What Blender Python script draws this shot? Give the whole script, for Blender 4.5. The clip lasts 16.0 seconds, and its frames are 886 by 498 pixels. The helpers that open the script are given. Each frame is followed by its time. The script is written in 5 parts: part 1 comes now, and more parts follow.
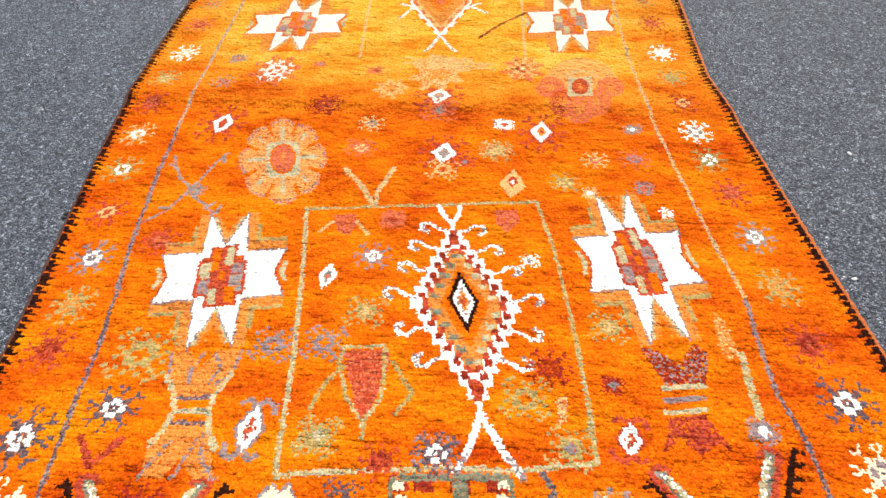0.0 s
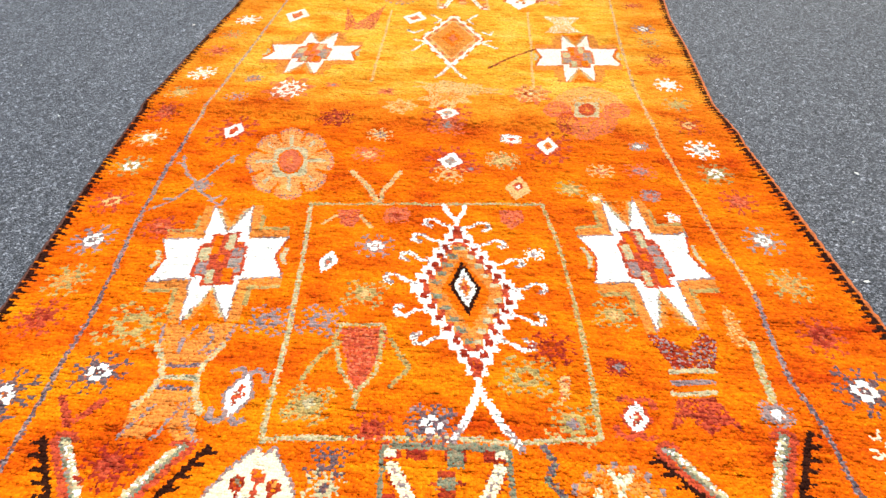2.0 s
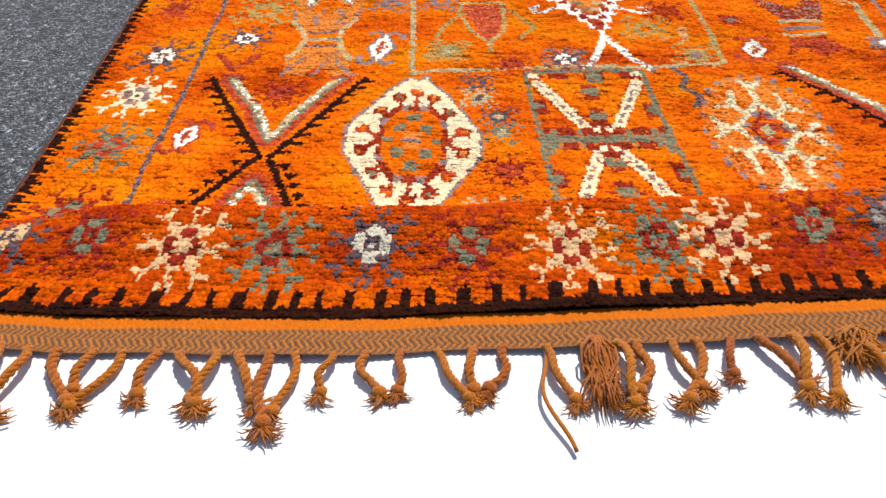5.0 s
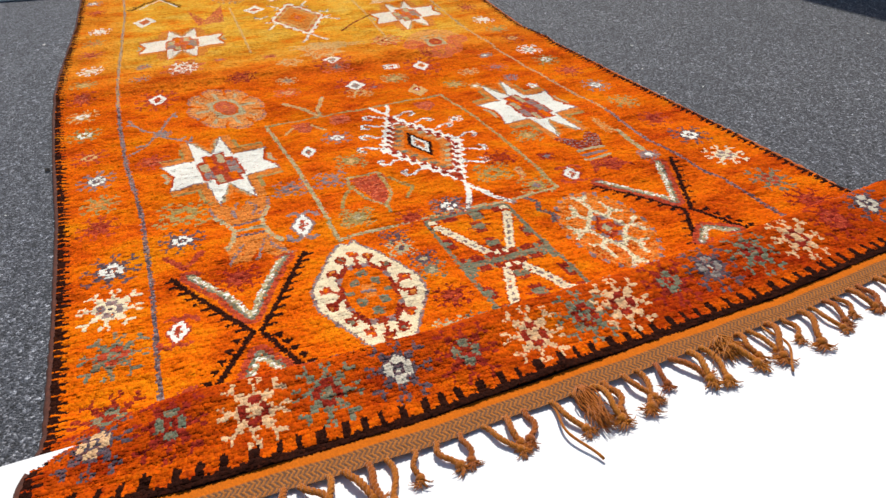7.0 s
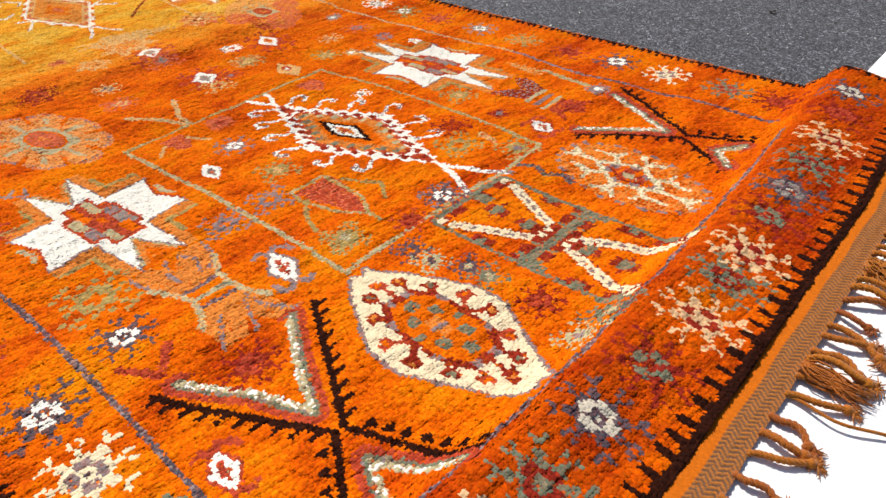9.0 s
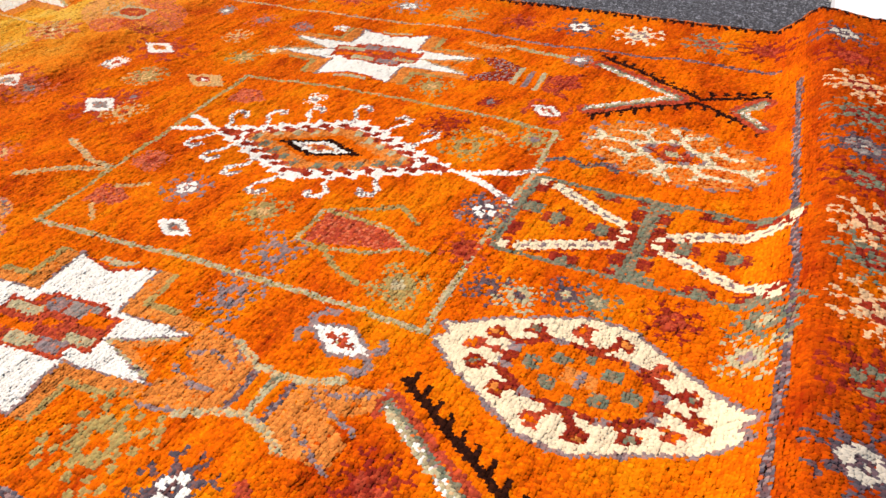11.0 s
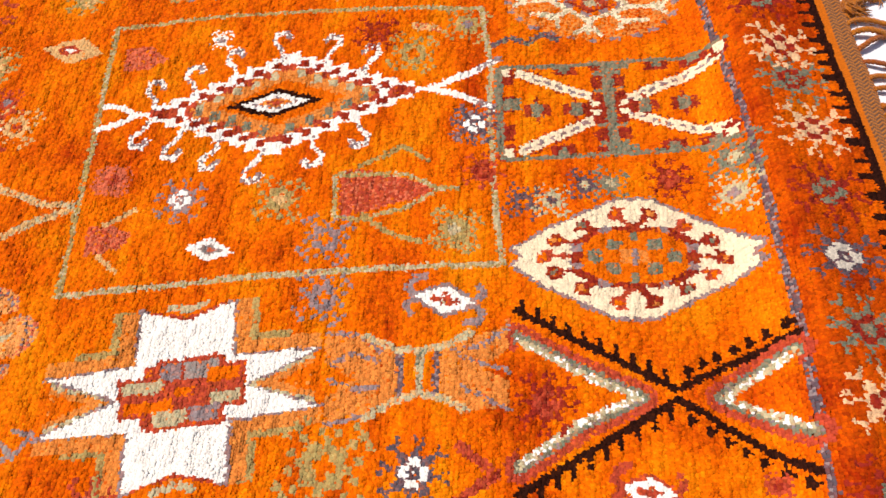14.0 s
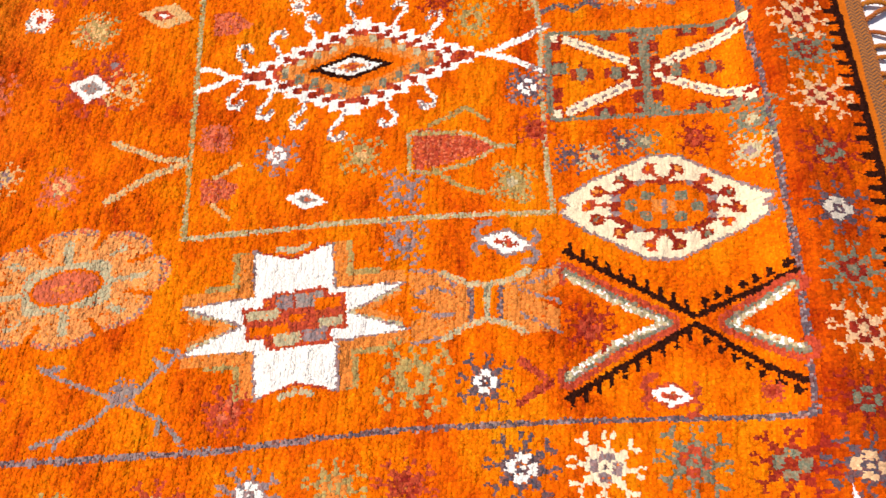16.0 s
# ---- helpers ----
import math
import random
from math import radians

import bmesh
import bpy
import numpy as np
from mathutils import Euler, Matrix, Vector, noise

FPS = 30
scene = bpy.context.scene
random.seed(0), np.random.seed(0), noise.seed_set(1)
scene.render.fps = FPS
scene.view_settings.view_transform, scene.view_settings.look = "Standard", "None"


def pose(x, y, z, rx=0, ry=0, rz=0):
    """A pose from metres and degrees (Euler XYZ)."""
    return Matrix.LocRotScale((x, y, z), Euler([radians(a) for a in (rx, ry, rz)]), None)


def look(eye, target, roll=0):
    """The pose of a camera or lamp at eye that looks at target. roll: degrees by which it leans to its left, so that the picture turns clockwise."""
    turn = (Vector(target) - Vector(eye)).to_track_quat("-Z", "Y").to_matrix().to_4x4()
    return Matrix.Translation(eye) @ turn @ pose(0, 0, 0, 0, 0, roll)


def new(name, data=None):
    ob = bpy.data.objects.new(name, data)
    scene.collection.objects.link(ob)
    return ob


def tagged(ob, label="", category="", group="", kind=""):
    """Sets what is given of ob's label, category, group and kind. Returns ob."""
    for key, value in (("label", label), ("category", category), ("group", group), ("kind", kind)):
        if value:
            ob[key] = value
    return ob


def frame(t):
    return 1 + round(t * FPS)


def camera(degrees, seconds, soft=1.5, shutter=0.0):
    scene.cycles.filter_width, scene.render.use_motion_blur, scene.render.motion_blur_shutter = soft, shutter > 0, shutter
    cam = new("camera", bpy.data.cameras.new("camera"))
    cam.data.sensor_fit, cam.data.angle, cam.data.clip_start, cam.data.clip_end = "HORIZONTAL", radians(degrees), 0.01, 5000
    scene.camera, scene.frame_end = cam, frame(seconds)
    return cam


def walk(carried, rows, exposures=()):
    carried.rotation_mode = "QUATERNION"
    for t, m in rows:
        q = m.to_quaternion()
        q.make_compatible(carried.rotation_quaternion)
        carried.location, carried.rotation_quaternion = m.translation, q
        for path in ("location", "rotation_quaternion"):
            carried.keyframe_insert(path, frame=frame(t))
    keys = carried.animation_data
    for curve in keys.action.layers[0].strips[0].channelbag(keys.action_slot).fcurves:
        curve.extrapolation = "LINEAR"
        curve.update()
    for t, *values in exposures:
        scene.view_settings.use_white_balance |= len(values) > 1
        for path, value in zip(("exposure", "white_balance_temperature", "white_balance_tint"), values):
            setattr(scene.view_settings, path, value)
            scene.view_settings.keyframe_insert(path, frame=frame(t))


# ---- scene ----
cam = camera(65.2, 16.0)
PATH = [
    (0, (0.057, 0.041, 0.729), (-0.062, 1.502, -0.631), -0.4),
    (0.5, (0.064, 0.026, 0.749), (-0.059, 1.601, -0.478), -0.1),
    (1, (0.072, 0.003, 0.723), (-0.085, 1.621, -0.442), -1.0),
    (1.5, (0.075, -0.023, 0.688), (-0.099, 1.666, -0.37), -0.6),
    (2, (0.071, -0.035, 0.615), (-0.084, 1.577, -0.558), 0.8),
    (2.5, (0.063, -0.046, 0.54), (-0.122, 1.476, -0.743), -0.4),
    (3, (0.038, -0.063, 0.47), (-0.194, 1.371, -0.905), -1.5),
    (3.5, (-0.01, -0.105, 0.412), (-0.238, 1.25, -1.041), -3.3),
    (3.7, (-0.038, -0.122, 0.399), (-0.232, 1.232, -1.06), -2.5),
    (5.8, (-0.074, -0.398, 0.481), (-0.199, 1.198, -0.717), -1.3),
    (6, (-0.099, -0.415, 0.514), (-0.154, 1.229, -0.624), -2.5),
    (6.5, (-0.18, -0.446, 0.548), (0.055, 1.235, -0.51), -2.3),
    (7, (-0.246, -0.439, 0.545), (0.199, 1.179, -0.543), -2.1),
    (7.5, (-0.299, -0.364, 0.523), (0.24, 1.195, -0.608), -2.2),
    (8, (-0.35, -0.269, 0.472), (0.236, 1.216, -0.733), -3.7),
    (8.5, (-0.412, -0.189, 0.478), (0.392, 1.196, -0.72), -2.7),
    (9, (-0.46, -0.111, 0.486), (0.555, 1.13, -0.71), -3.6),
    (9.5, (-0.474, -0.029, 0.467), (0.601, 1.138, -0.751), -6.1),
    (9.7, (-0.476, 0.014, 0.458), (0.655, 1.129, -0.757), -5.4),
    (11.8, (-0.512, 0.233, 0.457), (0.762, 0.892, -0.937), -4.8),
    (12, (-0.513, 0.256, 0.482), (0.73, 0.868, -0.96), -6.8),
    (12.5, (-0.508, 0.305, 0.515), (0.675, 0.829, -1.01), -10.1),
    (13, (-0.496, 0.36, 0.554), (0.602, 0.719, -1.079), -5.2),
    (13.5, (-0.474, 0.377, 0.634), (0.504, 0.56, -1.101), -3.7),
    (14, (-0.477, 0.439, 0.681), (0.4, 0.564, -1.112), -4.0),
    (14.5, (-0.475, 0.471, 0.73), (0.291, 0.548, -1.116), -1.1),
    (15, (-0.474, 0.491, 0.771), (0.208, 0.566, -1.107), -2.3),
    (15.5, (-0.484, 0.498, 0.811), (0.153, 0.604, -1.081), -5.7),
    (16, (-0.493, 0.511, 0.838), (0.129, 0.617, -1.061), -5.5),
]
EXPOSURES = [(0, 0.43, 6450, 5), (1.5, 0.58, 6450, 5), (3, 0.43, 6700, 4), (3.7, 0.39, 6900, 4), (5.8, 0.01, 6600, 9), (7, -0.06, 6600, 9), (8, -0.06, 6700, 11), (9.5, 0.03, 6800, 10), (12, -0.08, 6950, 19), (13, -0.1, 6950, 19), (16, -0.02, 6950, 19)]
walk(cam, [(t, look(eye, target, roll)) for t, eye, target, roll in PATH], EXPOSURES)

# ---------------------------------------------------------------- light
world = bpy.data.worlds.new("world")
scene.world = world
world.use_nodes = True
SUN_EL, SUN_X, SUN_Y = radians(54), 0.29, 0.957
sky = world.node_tree.nodes.new("ShaderNodeTexSky")
sky.sky_type = "NISHITA"
sky.sun_disc = False
sky.sun_elevation = SUN_EL
sky.sun_rotation = math.atan2(SUN_X, SUN_Y)
world.node_tree.links.new(sky.outputs["Color"], world.node_tree.nodes["Background"].inputs["Color"])
world.node_tree.nodes["Background"].inputs["Strength"].default_value = 0.115
sun = new("sun", bpy.data.lights.new("sun", "SUN"))
sun.data.energy, sun.data.angle, sun.data.color = 4.6, radians(0.55), (1.0, 0.94, 0.86)
sun.matrix_world = look((SUN_X * 4, SUN_Y * 4, 4 * math.tan(SUN_EL)), (0, 0, 0))


# ---------------------------------------------------------------- materials
def material(name, rough=0.85):
    m = bpy.data.materials.new(name)
    m.use_nodes = True
    n = m.node_tree.nodes
    b = n["Principled BSDF"]
    b.inputs["Roughness"].default_value = rough
    return m, n, m.node_tree.links, b


def ramp(n, stops):
    r = n.new("ShaderNodeValToRGB")
    e = r.color_ramp.elements
    while len(e) < len(stops):
        e.new(0.5)
    for el, (p, c) in zip(e, stops):
        el.position, el.color = p, (*c, 1)
    return r


def tex(n, links, kind, scale, coord="Object", **inputs):
    t = n.new(kind)
    c = n.new("ShaderNodeTexCoord")
    links.new(c.outputs[coord], t.inputs["Vector"])
    t.inputs["Scale"].default_value = scale
    for k, v in inputs.items():
        t.inputs[k].default_value = v
    return t


def mix(n, links, blend, fac, a, b):
    x = n.new("ShaderNodeMix")
    x.data_type, x.blend_type = "RGBA", blend
    for sock, v in ((x.inputs[0], fac), (x.inputs[6], a), (x.inputs[7], b)):
        if hasattr(v, "is_linked"):
            links.new(v, sock)
        else:
            sock.default_value = v if not isinstance(v, tuple) else (*v, 1)
    return x.outputs[2]


def bump(n, links, b, height, strength, distance):
    u = n.new("ShaderNodeBump")
    u.inputs["Strength"].default_value, u.inputs["Distance"].default_value = strength, distance
    links.new(height, u.inputs["Height"])
    links.new(u.outputs["Normal"], b.inputs["Normal"])


def plain(name, color, rough=0.8, grain=60.0, amount=0.18, relief=0.0):
    m, n, l, b = material(name, rough)
    t = tex(n, l, "ShaderNodeTexNoise", grain, Detail=5.0)
    dark = tuple(c * (1 - amount) for c in color)
    light = tuple(min(1, c * (1 + amount)) for c in color)
    r = ramp(n, [(0.3, dark), (0.7, light)])
    l.new(t.outputs["Fac"], r.inputs["Fac"])
    l.new(r.outputs["Color"], b.inputs["Base Color"])
    if relief:
        bump(n, l, b, t.outputs["Fac"], 0.6, relief)
    return m


def asphalt_material():
    m, n, l, b = material("asphalt", 0.8)
    stones = tex(n, l, "ShaderNodeTexVoronoi", 400.0)
    fine = tex(n, l, "ShaderNodeTexNoise", 330.0, Detail=4.0)
    patch = tex(n, l, "ShaderNodeTexNoise", 2.2, Detail=6.0)
    r1 = ramp(n, [(0.0, (0.022, 0.024, 0.031)), (0.40, (0.084, 0.090, 0.106)), (0.78, (0.156, 0.164, 0.186)), (0.97, (0.40, 0.41, 0.44))])
    sep = n.new("ShaderNodeSeparateColor")
    l.new(stones.outputs["Color"], sep.inputs["Color"])
    l.new(sep.outputs["Red"], r1.inputs["Fac"])
    r2 = ramp(n, [(0.35, (0.45, 0.45, 0.47)), (0.65, (1.0, 1.0, 1.0))])
    l.new(fine.outputs["Fac"], r2.inputs["Fac"])
    r3 = ramp(n, [(0.3, (0.82, 0.83, 0.86)), (0.7, (1.0, 1.0, 1.0))])
    l.new(patch.outputs["Fac"], r3.inputs["Fac"])
    c = mix(n, l, "MULTIPLY", 1.0, r1.outputs["Color"], r2.outputs["Color"])
    c = mix(n, l, "MULTIPLY", 1.0, c, r3.outputs["Color"])
    grit = tex(n, l, "ShaderNodeTexVoronoi", 150.0)
    pick = n.new("ShaderNodeSeparateColor")
    l.new(grit.outputs["Color"], pick.inputs["Color"])
    r4 = ramp(n, [(0.0, (0.30, 0.30, 0.31)), (0.14, (0.85, 0.85, 0.86)), (0.86, (1.12, 1.12, 1.13)), (0.97, (2.1, 2.1, 2.1))])
    l.new(pick.outputs["Green"], r4.inputs["Fac"])
    c = mix(n, l, "MULTIPLY", 0.9, c, r4.outputs["Color"])
    l.new(c, b.inputs["Base Color"])
    h = n.new("ShaderNodeMath")
    h.operation = "SUBTRACT"
    l.new(fine.outputs["Fac"], h.inputs[0])
    l.new(stones.outputs["Distance"], h.inputs[1])
    bump(n, l, b, h.outputs[0], 0.9, 0.003)
    return m


def wool_material(name, rough=0.88):
    """Dyed wool: each knot brings its dye with painted shade, the strand adds its grain."""
    m, n, l, b = material(name, rough)
    a = n.new("ShaderNodeAttribute")
    a.attribute_name = "dye"
    t = tex(n, l, "ShaderNodeTexNoise", 420.0, Detail=3.0)
    r = ramp(n, [(0.3, (0.90, 0.90, 0.90)), (0.7, (1.0, 1.0, 1.0))])
    l.new(t.outputs["Fac"], r.inputs["Fac"])
    l.new(mix(n, l, "MULTIPLY", 1.0, a.outputs["Color"], r.outputs["Color"]), b.inputs["Base Color"])
    b.inputs["Specular IOR Level"].default_value = 0.04
    b.inputs["Sheen Weight"].default_value = 0.60
    b.inputs["Sheen Roughness"].default_value = 0.45
    l.new(a.outputs["Color"], b.inputs["Sheen Tint"])
    return m


ASPHALT = asphalt_material()
WOOL = wool_material("dyed_wool")
FOAM = plain("white_foam", (0.84, 0.85, 0.86), 0.75, 35.0, 0.04, 0.002)
LINE_PAINT = plain("worn_line_paint", (0.62, 0.63, 0.63), 0.7, 90.0, 0.3, 0.001)
WALL = plain("painted_wall", (0.55, 0.53, 0.5), 0.85, 12.0, 0.1, 0.002)
LIME = plain("lime_plastic", (0.18, 0.72, 0.02), 0.4, 20.0, 0.06)
BLACK = plain("black_plastic", (0.012, 0.012, 0.013), 0.55, 80.0, 0.3)
LABEL_RED = plain("red_label", (0.45, 0.02, 0.02), 0.4, 80.0, 0.1)
LABEL_WHITE = plain("white_print", (0.8, 0.8, 0.8), 0.5, 80.0, 0.05)
STEEL = plain("zinc_steel", (0.5, 0.5, 0.5), 0.35, 80.0, 0.1)
GREEN_PAINT = plain("dark_green_paint", (0.01, 0.05, 0.03), 0.5, 30.0, 0.2)
STONE = plain("pale_chipping", (0.6, 0.59, 0.56), 0.8, 200.0, 0.2)
DRY_LEAF = plain("dry_leaf", (0.13, 0.11, 0.09), 0.8, 90.0, 0.3)


def mesh_from(bm, name, mat, smooth=False):
    me = bpy.data.meshes.new(name)
    bm.to_mesh(me)
    bm.free()
    me.materials.append(mat)
    if smooth:
        me.polygons.foreach_set("use_smooth", [True] * len(me.polygons))
    return me


def part(name, bm, mat, parent, label="", smooth=False):
    ob = new(name, mesh_from(bm, name, mat, smooth))
    ob.parent = parent
    if label:
        ob["label"] = label
    return ob


# ---------------------------------------------------------------- ground and boards
def ground_sheet():
    bm = bmesh.new()
    bmesh.ops.create_grid(bm, x_segments=40, y_segments=40, size=400)
    for v in bm.verts:
        v.co.x, v.co.y = [math.copysign((abs(c) / 400) ** 2.5 * 400, c) for c in v.co.xy]
    tagged(new("ground", mesh_from(bm, "ground", ASPHALT)), "grey worn asphalt of a parking area in sun", "asphalt", kind="structure")


def rounded_board(lx, ly, lz, seed):
    """A foam board, softened along its edges and slightly uneven."""
    bm = bmesh.new()
    bmesh.ops.create_cube(bm, size=1)
    for v in bm.verts:
        v.co = Vector((v.co.x * lx, v.co.y * ly, (v.co.z + 0.5) * lz))
    bmesh.ops.subdivide_edges(bm, edges=[e for e in bm.edges if abs(e.verts[0].co.x - e.verts[1].co.x) > lx * 0.9], cuts=60)
    edges = [e for e in bm.edges if len(e.link_faces) == 2 and e.calc_face_angle(0) > 1]
    bmesh.ops.bevel(bm, geom=edges, offset=0.0022, segments=2, affect="EDGES")
    for v in bm.verts:
        p = v.co * 9 + Vector((seed, 0, 0))
        v.co += noise.noise_vector(p) * 0.0022 + noise.noise_vector(v.co * 40 + Vector((seed, 3, 0))) * 0.0012
        v.co.z = max(v.co.z, 0.0)
    return bm


def foam_board(m, lx, ly, lz, seed, label):
    ob = new("foam_board", mesh_from(rounded_board(lx, ly, lz, seed), "foam_board", FOAM))
    ob.matrix_world = m
    tagged(ob, label, "foam board", "white boards under the rug")


ground_sheet()
BOARD = 0.042
foam_board(pose(0.205, -0.125, 0, 0, 0, 6.6), 1.75, 0.60, BOARD, 1, "thick white foam board on asphalt under the fringed rug end")
foam_board(pose(-0.985, 2.635, 0, 0, 0, -8.6), 1.13, 0.46, BOARD, 5, "thick white foam board lying on asphalt beside another board")
foam_board(pose(0.105, 2.705, 0.0, 0, 0, 0), 1.085, 0.46, BOARD, 9, "thick white foam board on asphalt under the far rug end")


def flat_box(x0, x1, y0, y1, z0, z1, bevel=0.0):
    bm = bmesh.new()
    bmesh.ops.create_cube(bm, size=1)
    for v in bm.verts:
        v.co = Vector(((x0 + x1) / 2 + v.co.x * (x1 - x0), (y0 + y1) / 2 + v.co.y * (y1 - y0), (z0 + z1) / 2 + v.co.z * (z1 - z0)))
    if bevel:
        bmesh.ops.bevel(bm, geom=bm.edges[:], offset=bevel, segments=2, affect="EDGES")
    return bm


line = tagged(new("road_marking", mesh_from(flat_box(-0.05, 0.05, -3, 6, 0, 0.003, 0.001), "road_marking", LINE_PAINT)), "white painted parking line on asphalt", "parking line", kind="structure")
line.matrix_world = pose(1.6, 3.0, 0.001, 0, 0, 5.5)
# Unseen wall, added to cast the shade across the parking line.
tagged(new("shade_wall", mesh_from(flat_box(2.36, 2.66, -6, 16, 0, 2.6), "shade_wall", WALL)), "plain unseen wall added to shade the asphalt", "wall", kind="structure").matrix_world = pose(0, 0, 0, 0, 0, 7.8)


# ---------------------------------------------------------------- the rug's shape
EDGE_L = ((-0.05, 0.0, 0.03, 0.11, 0.17, 0.35, 0.62, 0.86, 1.13, 1.39, 1.86, 2.31, 2.37, 2.50, 2.7), (-0.510, -0.507, -0.503, -0.503, -0.511, -0.532, -0.570, -0.612, -0.655, -0.684, -0.708, -0.750, -0.740, -0.675, -0.665))
EDGE_R = ((-0.05, 0.19, 0.32, 0.61, 0.84, 1.11, 1.38, 1.70, 1.94, 2.7), (0.655, 0.632, 0.611, 0.582, 0.558, 0.531, 0.499, 0.503, 0.497, 0.54))
NEAR = ((-0.52, -0.36, -0.16, 0.09, 0.295, 0.48, 0.65), (0.006, 0.006, 0.018, 0.049, 0.075, 0.110, 0.145))
FOLD = ((-0.79, -0.63, -0.47, -0.38, -0.30, -0.14, 0.24, 0.51), (2.335, 2.305, 2.285, 2.285, 2.292, 2.305, 2.346, 2.372))
RISE = ((-0.74, -0.47, -0.30, 0.14, 0.50), (0.066, 0.068, 0.068, 0.066, 0.062))
FAR_BAND = 0.165
PILE = 0.0095
KNOT = 0.0026


def ease(t):
    t = np.clip(t, 0, 1)
    return t * t * (3 - 2 * t)


def carpet_point(x, v):
    """Where the pile's tips lie: x across, v along the rug, which climbs a board at each end."""
    x, v = np.asarray(x, float), np.asarray(v, float)
    s = v - np.interp(x, *NEAR)
    side = ease((x + 0.52) / 0.16)
    z = 0.016 + 0.034 * ease((0.155 + 0.012 * side - s) / (0.120 - 0.058 * side)) + 0.011 * side * np.exp(-((s - 0.100) / np.where(s > 0.100, 0.022, 0.046)) ** 2)
    c = v - 1.225 - 0.012 * np.sin(4 * x)
    z = z + 0.0075 * np.exp(-(c / np.where(c < 0, 0.022, 0.075)) ** 2) * (0.65 + 0.35 * ease((0.4 - x) / 0.6))
    z = z + 0.0025 * np.sin(3.1 * v + 2.0 * x) * np.sin(2.3 * x + 0.7) * ease((v - 0.25) / 0.2) * ease((2.2 - v) / 0.2)
    w = v - np.interp(x, *FOLD)
    up = 0.085
    f = np.clip(w / up, 0, 1)
    top = np.interp(x, *RISE) * (0.55 + 0.45 * ease((x + 0.79) / 0.08))
    z = z + top * ease(f) - (top - np.minimum(top, 0.040)) * ease((w - up) / 0.06)
    y = np.where(w < 0, v, np.interp(x, *FOLD) + 0.042 * f + np.clip(w - up, 0, None))
    return x, y, z


class Chart:
    """The knots of the rug: a grid of rows and columns, each with a dye and the figure it belongs to."""

    def __init__(self):
        rows = int(2.5 / KNOT)
        cols = int(1.17 / KNOT)
        r = np.random.default_rng(7)
        tj = (np.arange(rows) + 0.5) / rows
        ti = (np.arange(cols) + 0.5) / cols
        ti, tj = np.meshgrid(ti, tj)
        v = tj * 2.4
        for _ in range(3):
            x = np.interp(v, *EDGE_L) * (1 - ti) + np.interp(v, *EDGE_R) * ti
            v0 = np.interp(x, *NEAR)
            v1 = np.interp(x, *FOLD) + FAR_BAND
            v = v0 + (v1 - v0) * tj
        self.shape = x.shape
        self.x, self.v = x, v
        self.ti, self.tj, self.v0, self.v1 = ti, tj, v0, v1
        self.px = x + r.normal(0, KNOT * 0.16, x.shape)
        self.pv = v + r.normal(0, KNOT * 0.16, x.shape)
        self.qx = x + r.normal(0, KNOT * 0.22, x.shape)
        self.qv = v + r.normal(0, KNOT * 0.22, x.shape)
        self.dye = np.zeros((*x.shape, 3))
        self.fig = np.zeros(x.shape, int)
        self.figures = [("pile", "")]
        self.rng = r

    def figure(self, name, label=""):
        self.figures.append((name, label))
        return len(self.figures) - 1


DYES = dict(
    cream=(0.92, 0.78, 0.52), white=(0.97, 0.94, 0.84), red=(0.30, 0.026, 0.016), brick=(0.50, 0.070, 0.034), pink=(0.70, 0.165, 0.080),
    tan=(0.82, 0.285, 0.055), pale=(0.78, 0.50, 0.20), green=(0.185, 0.225, 0.150), olive=(0.44, 0.35, 0.120), sage=(0.52, 0.49, 0.29), blue=(0.108, 0.095, 0.114),
    lilac=(0.285, 0.235, 0.235), grey=(0.31, 0.29, 0.26), black=(0.026, 0.008, 0.005), orange=(0.88, 0.165, 0.003), dark=(0.48, 0.055, 0.004))
K = Chart()


class Place:
    """A figure's own frame from its two sides and two ends: (-1, 0), (1, 0), (0, 1), (0, -1)."""

    def __init__(self, left, right, far, near):
        left, right, far, near = [np.array(p, float) for p in (left, right, far, near)]
        self.o = (left + right + far + near) / 4
        self.e = np.column_stack(((right - left) / 2, (far - near) / 2))
        inv = np.linalg.inv(self.e)
        dx, dv = K.qx - self.o[0], K.qv - self.o[1]
        self.a = inv[0, 0] * dx + inv[0, 1] * dv
        self.b = inv[1, 0] * dx + inv[1, 1] * dv

    def at(self, a, b):
        return tuple(self.o + self.e @ np.array((a, b)))


def spot(c, rx, ry=None, turn=-4.0):
    """A frame round a point, with half sizes in metres, turned with the rug."""
    ry = rx if ry is None else ry
    t = radians(turn)
    ux, uy = np.array((math.cos(t), math.sin(t))), np.array((-math.sin(t), math.cos(t)))
    ux, uy = ux * rx, np.array((uy[0], uy[1])) * ry
    c = np.array(c)
    return Place(c - ux, c + ux, c + uy, c - uy)


def dye(mask, color, fig):
    K.dye[mask] = DYES[color] if isinstance(color, str) else color
    K.fig[mask] = fig


def inside(a, b, pts):
    """Which knots lie in a polygon."""
    out = np.zeros(a.shape, bool)
    j = len(pts) - 1
    for i in range(len(pts)):
        (xi, yi), (xj, yj) = pts[i], pts[j]
        if yi != yj:
            out ^= ((yi > b) != (yj > b)) & (a < (xj - xi) * (b - yi) / (yj - yi) + xi)
        j = i
    return out


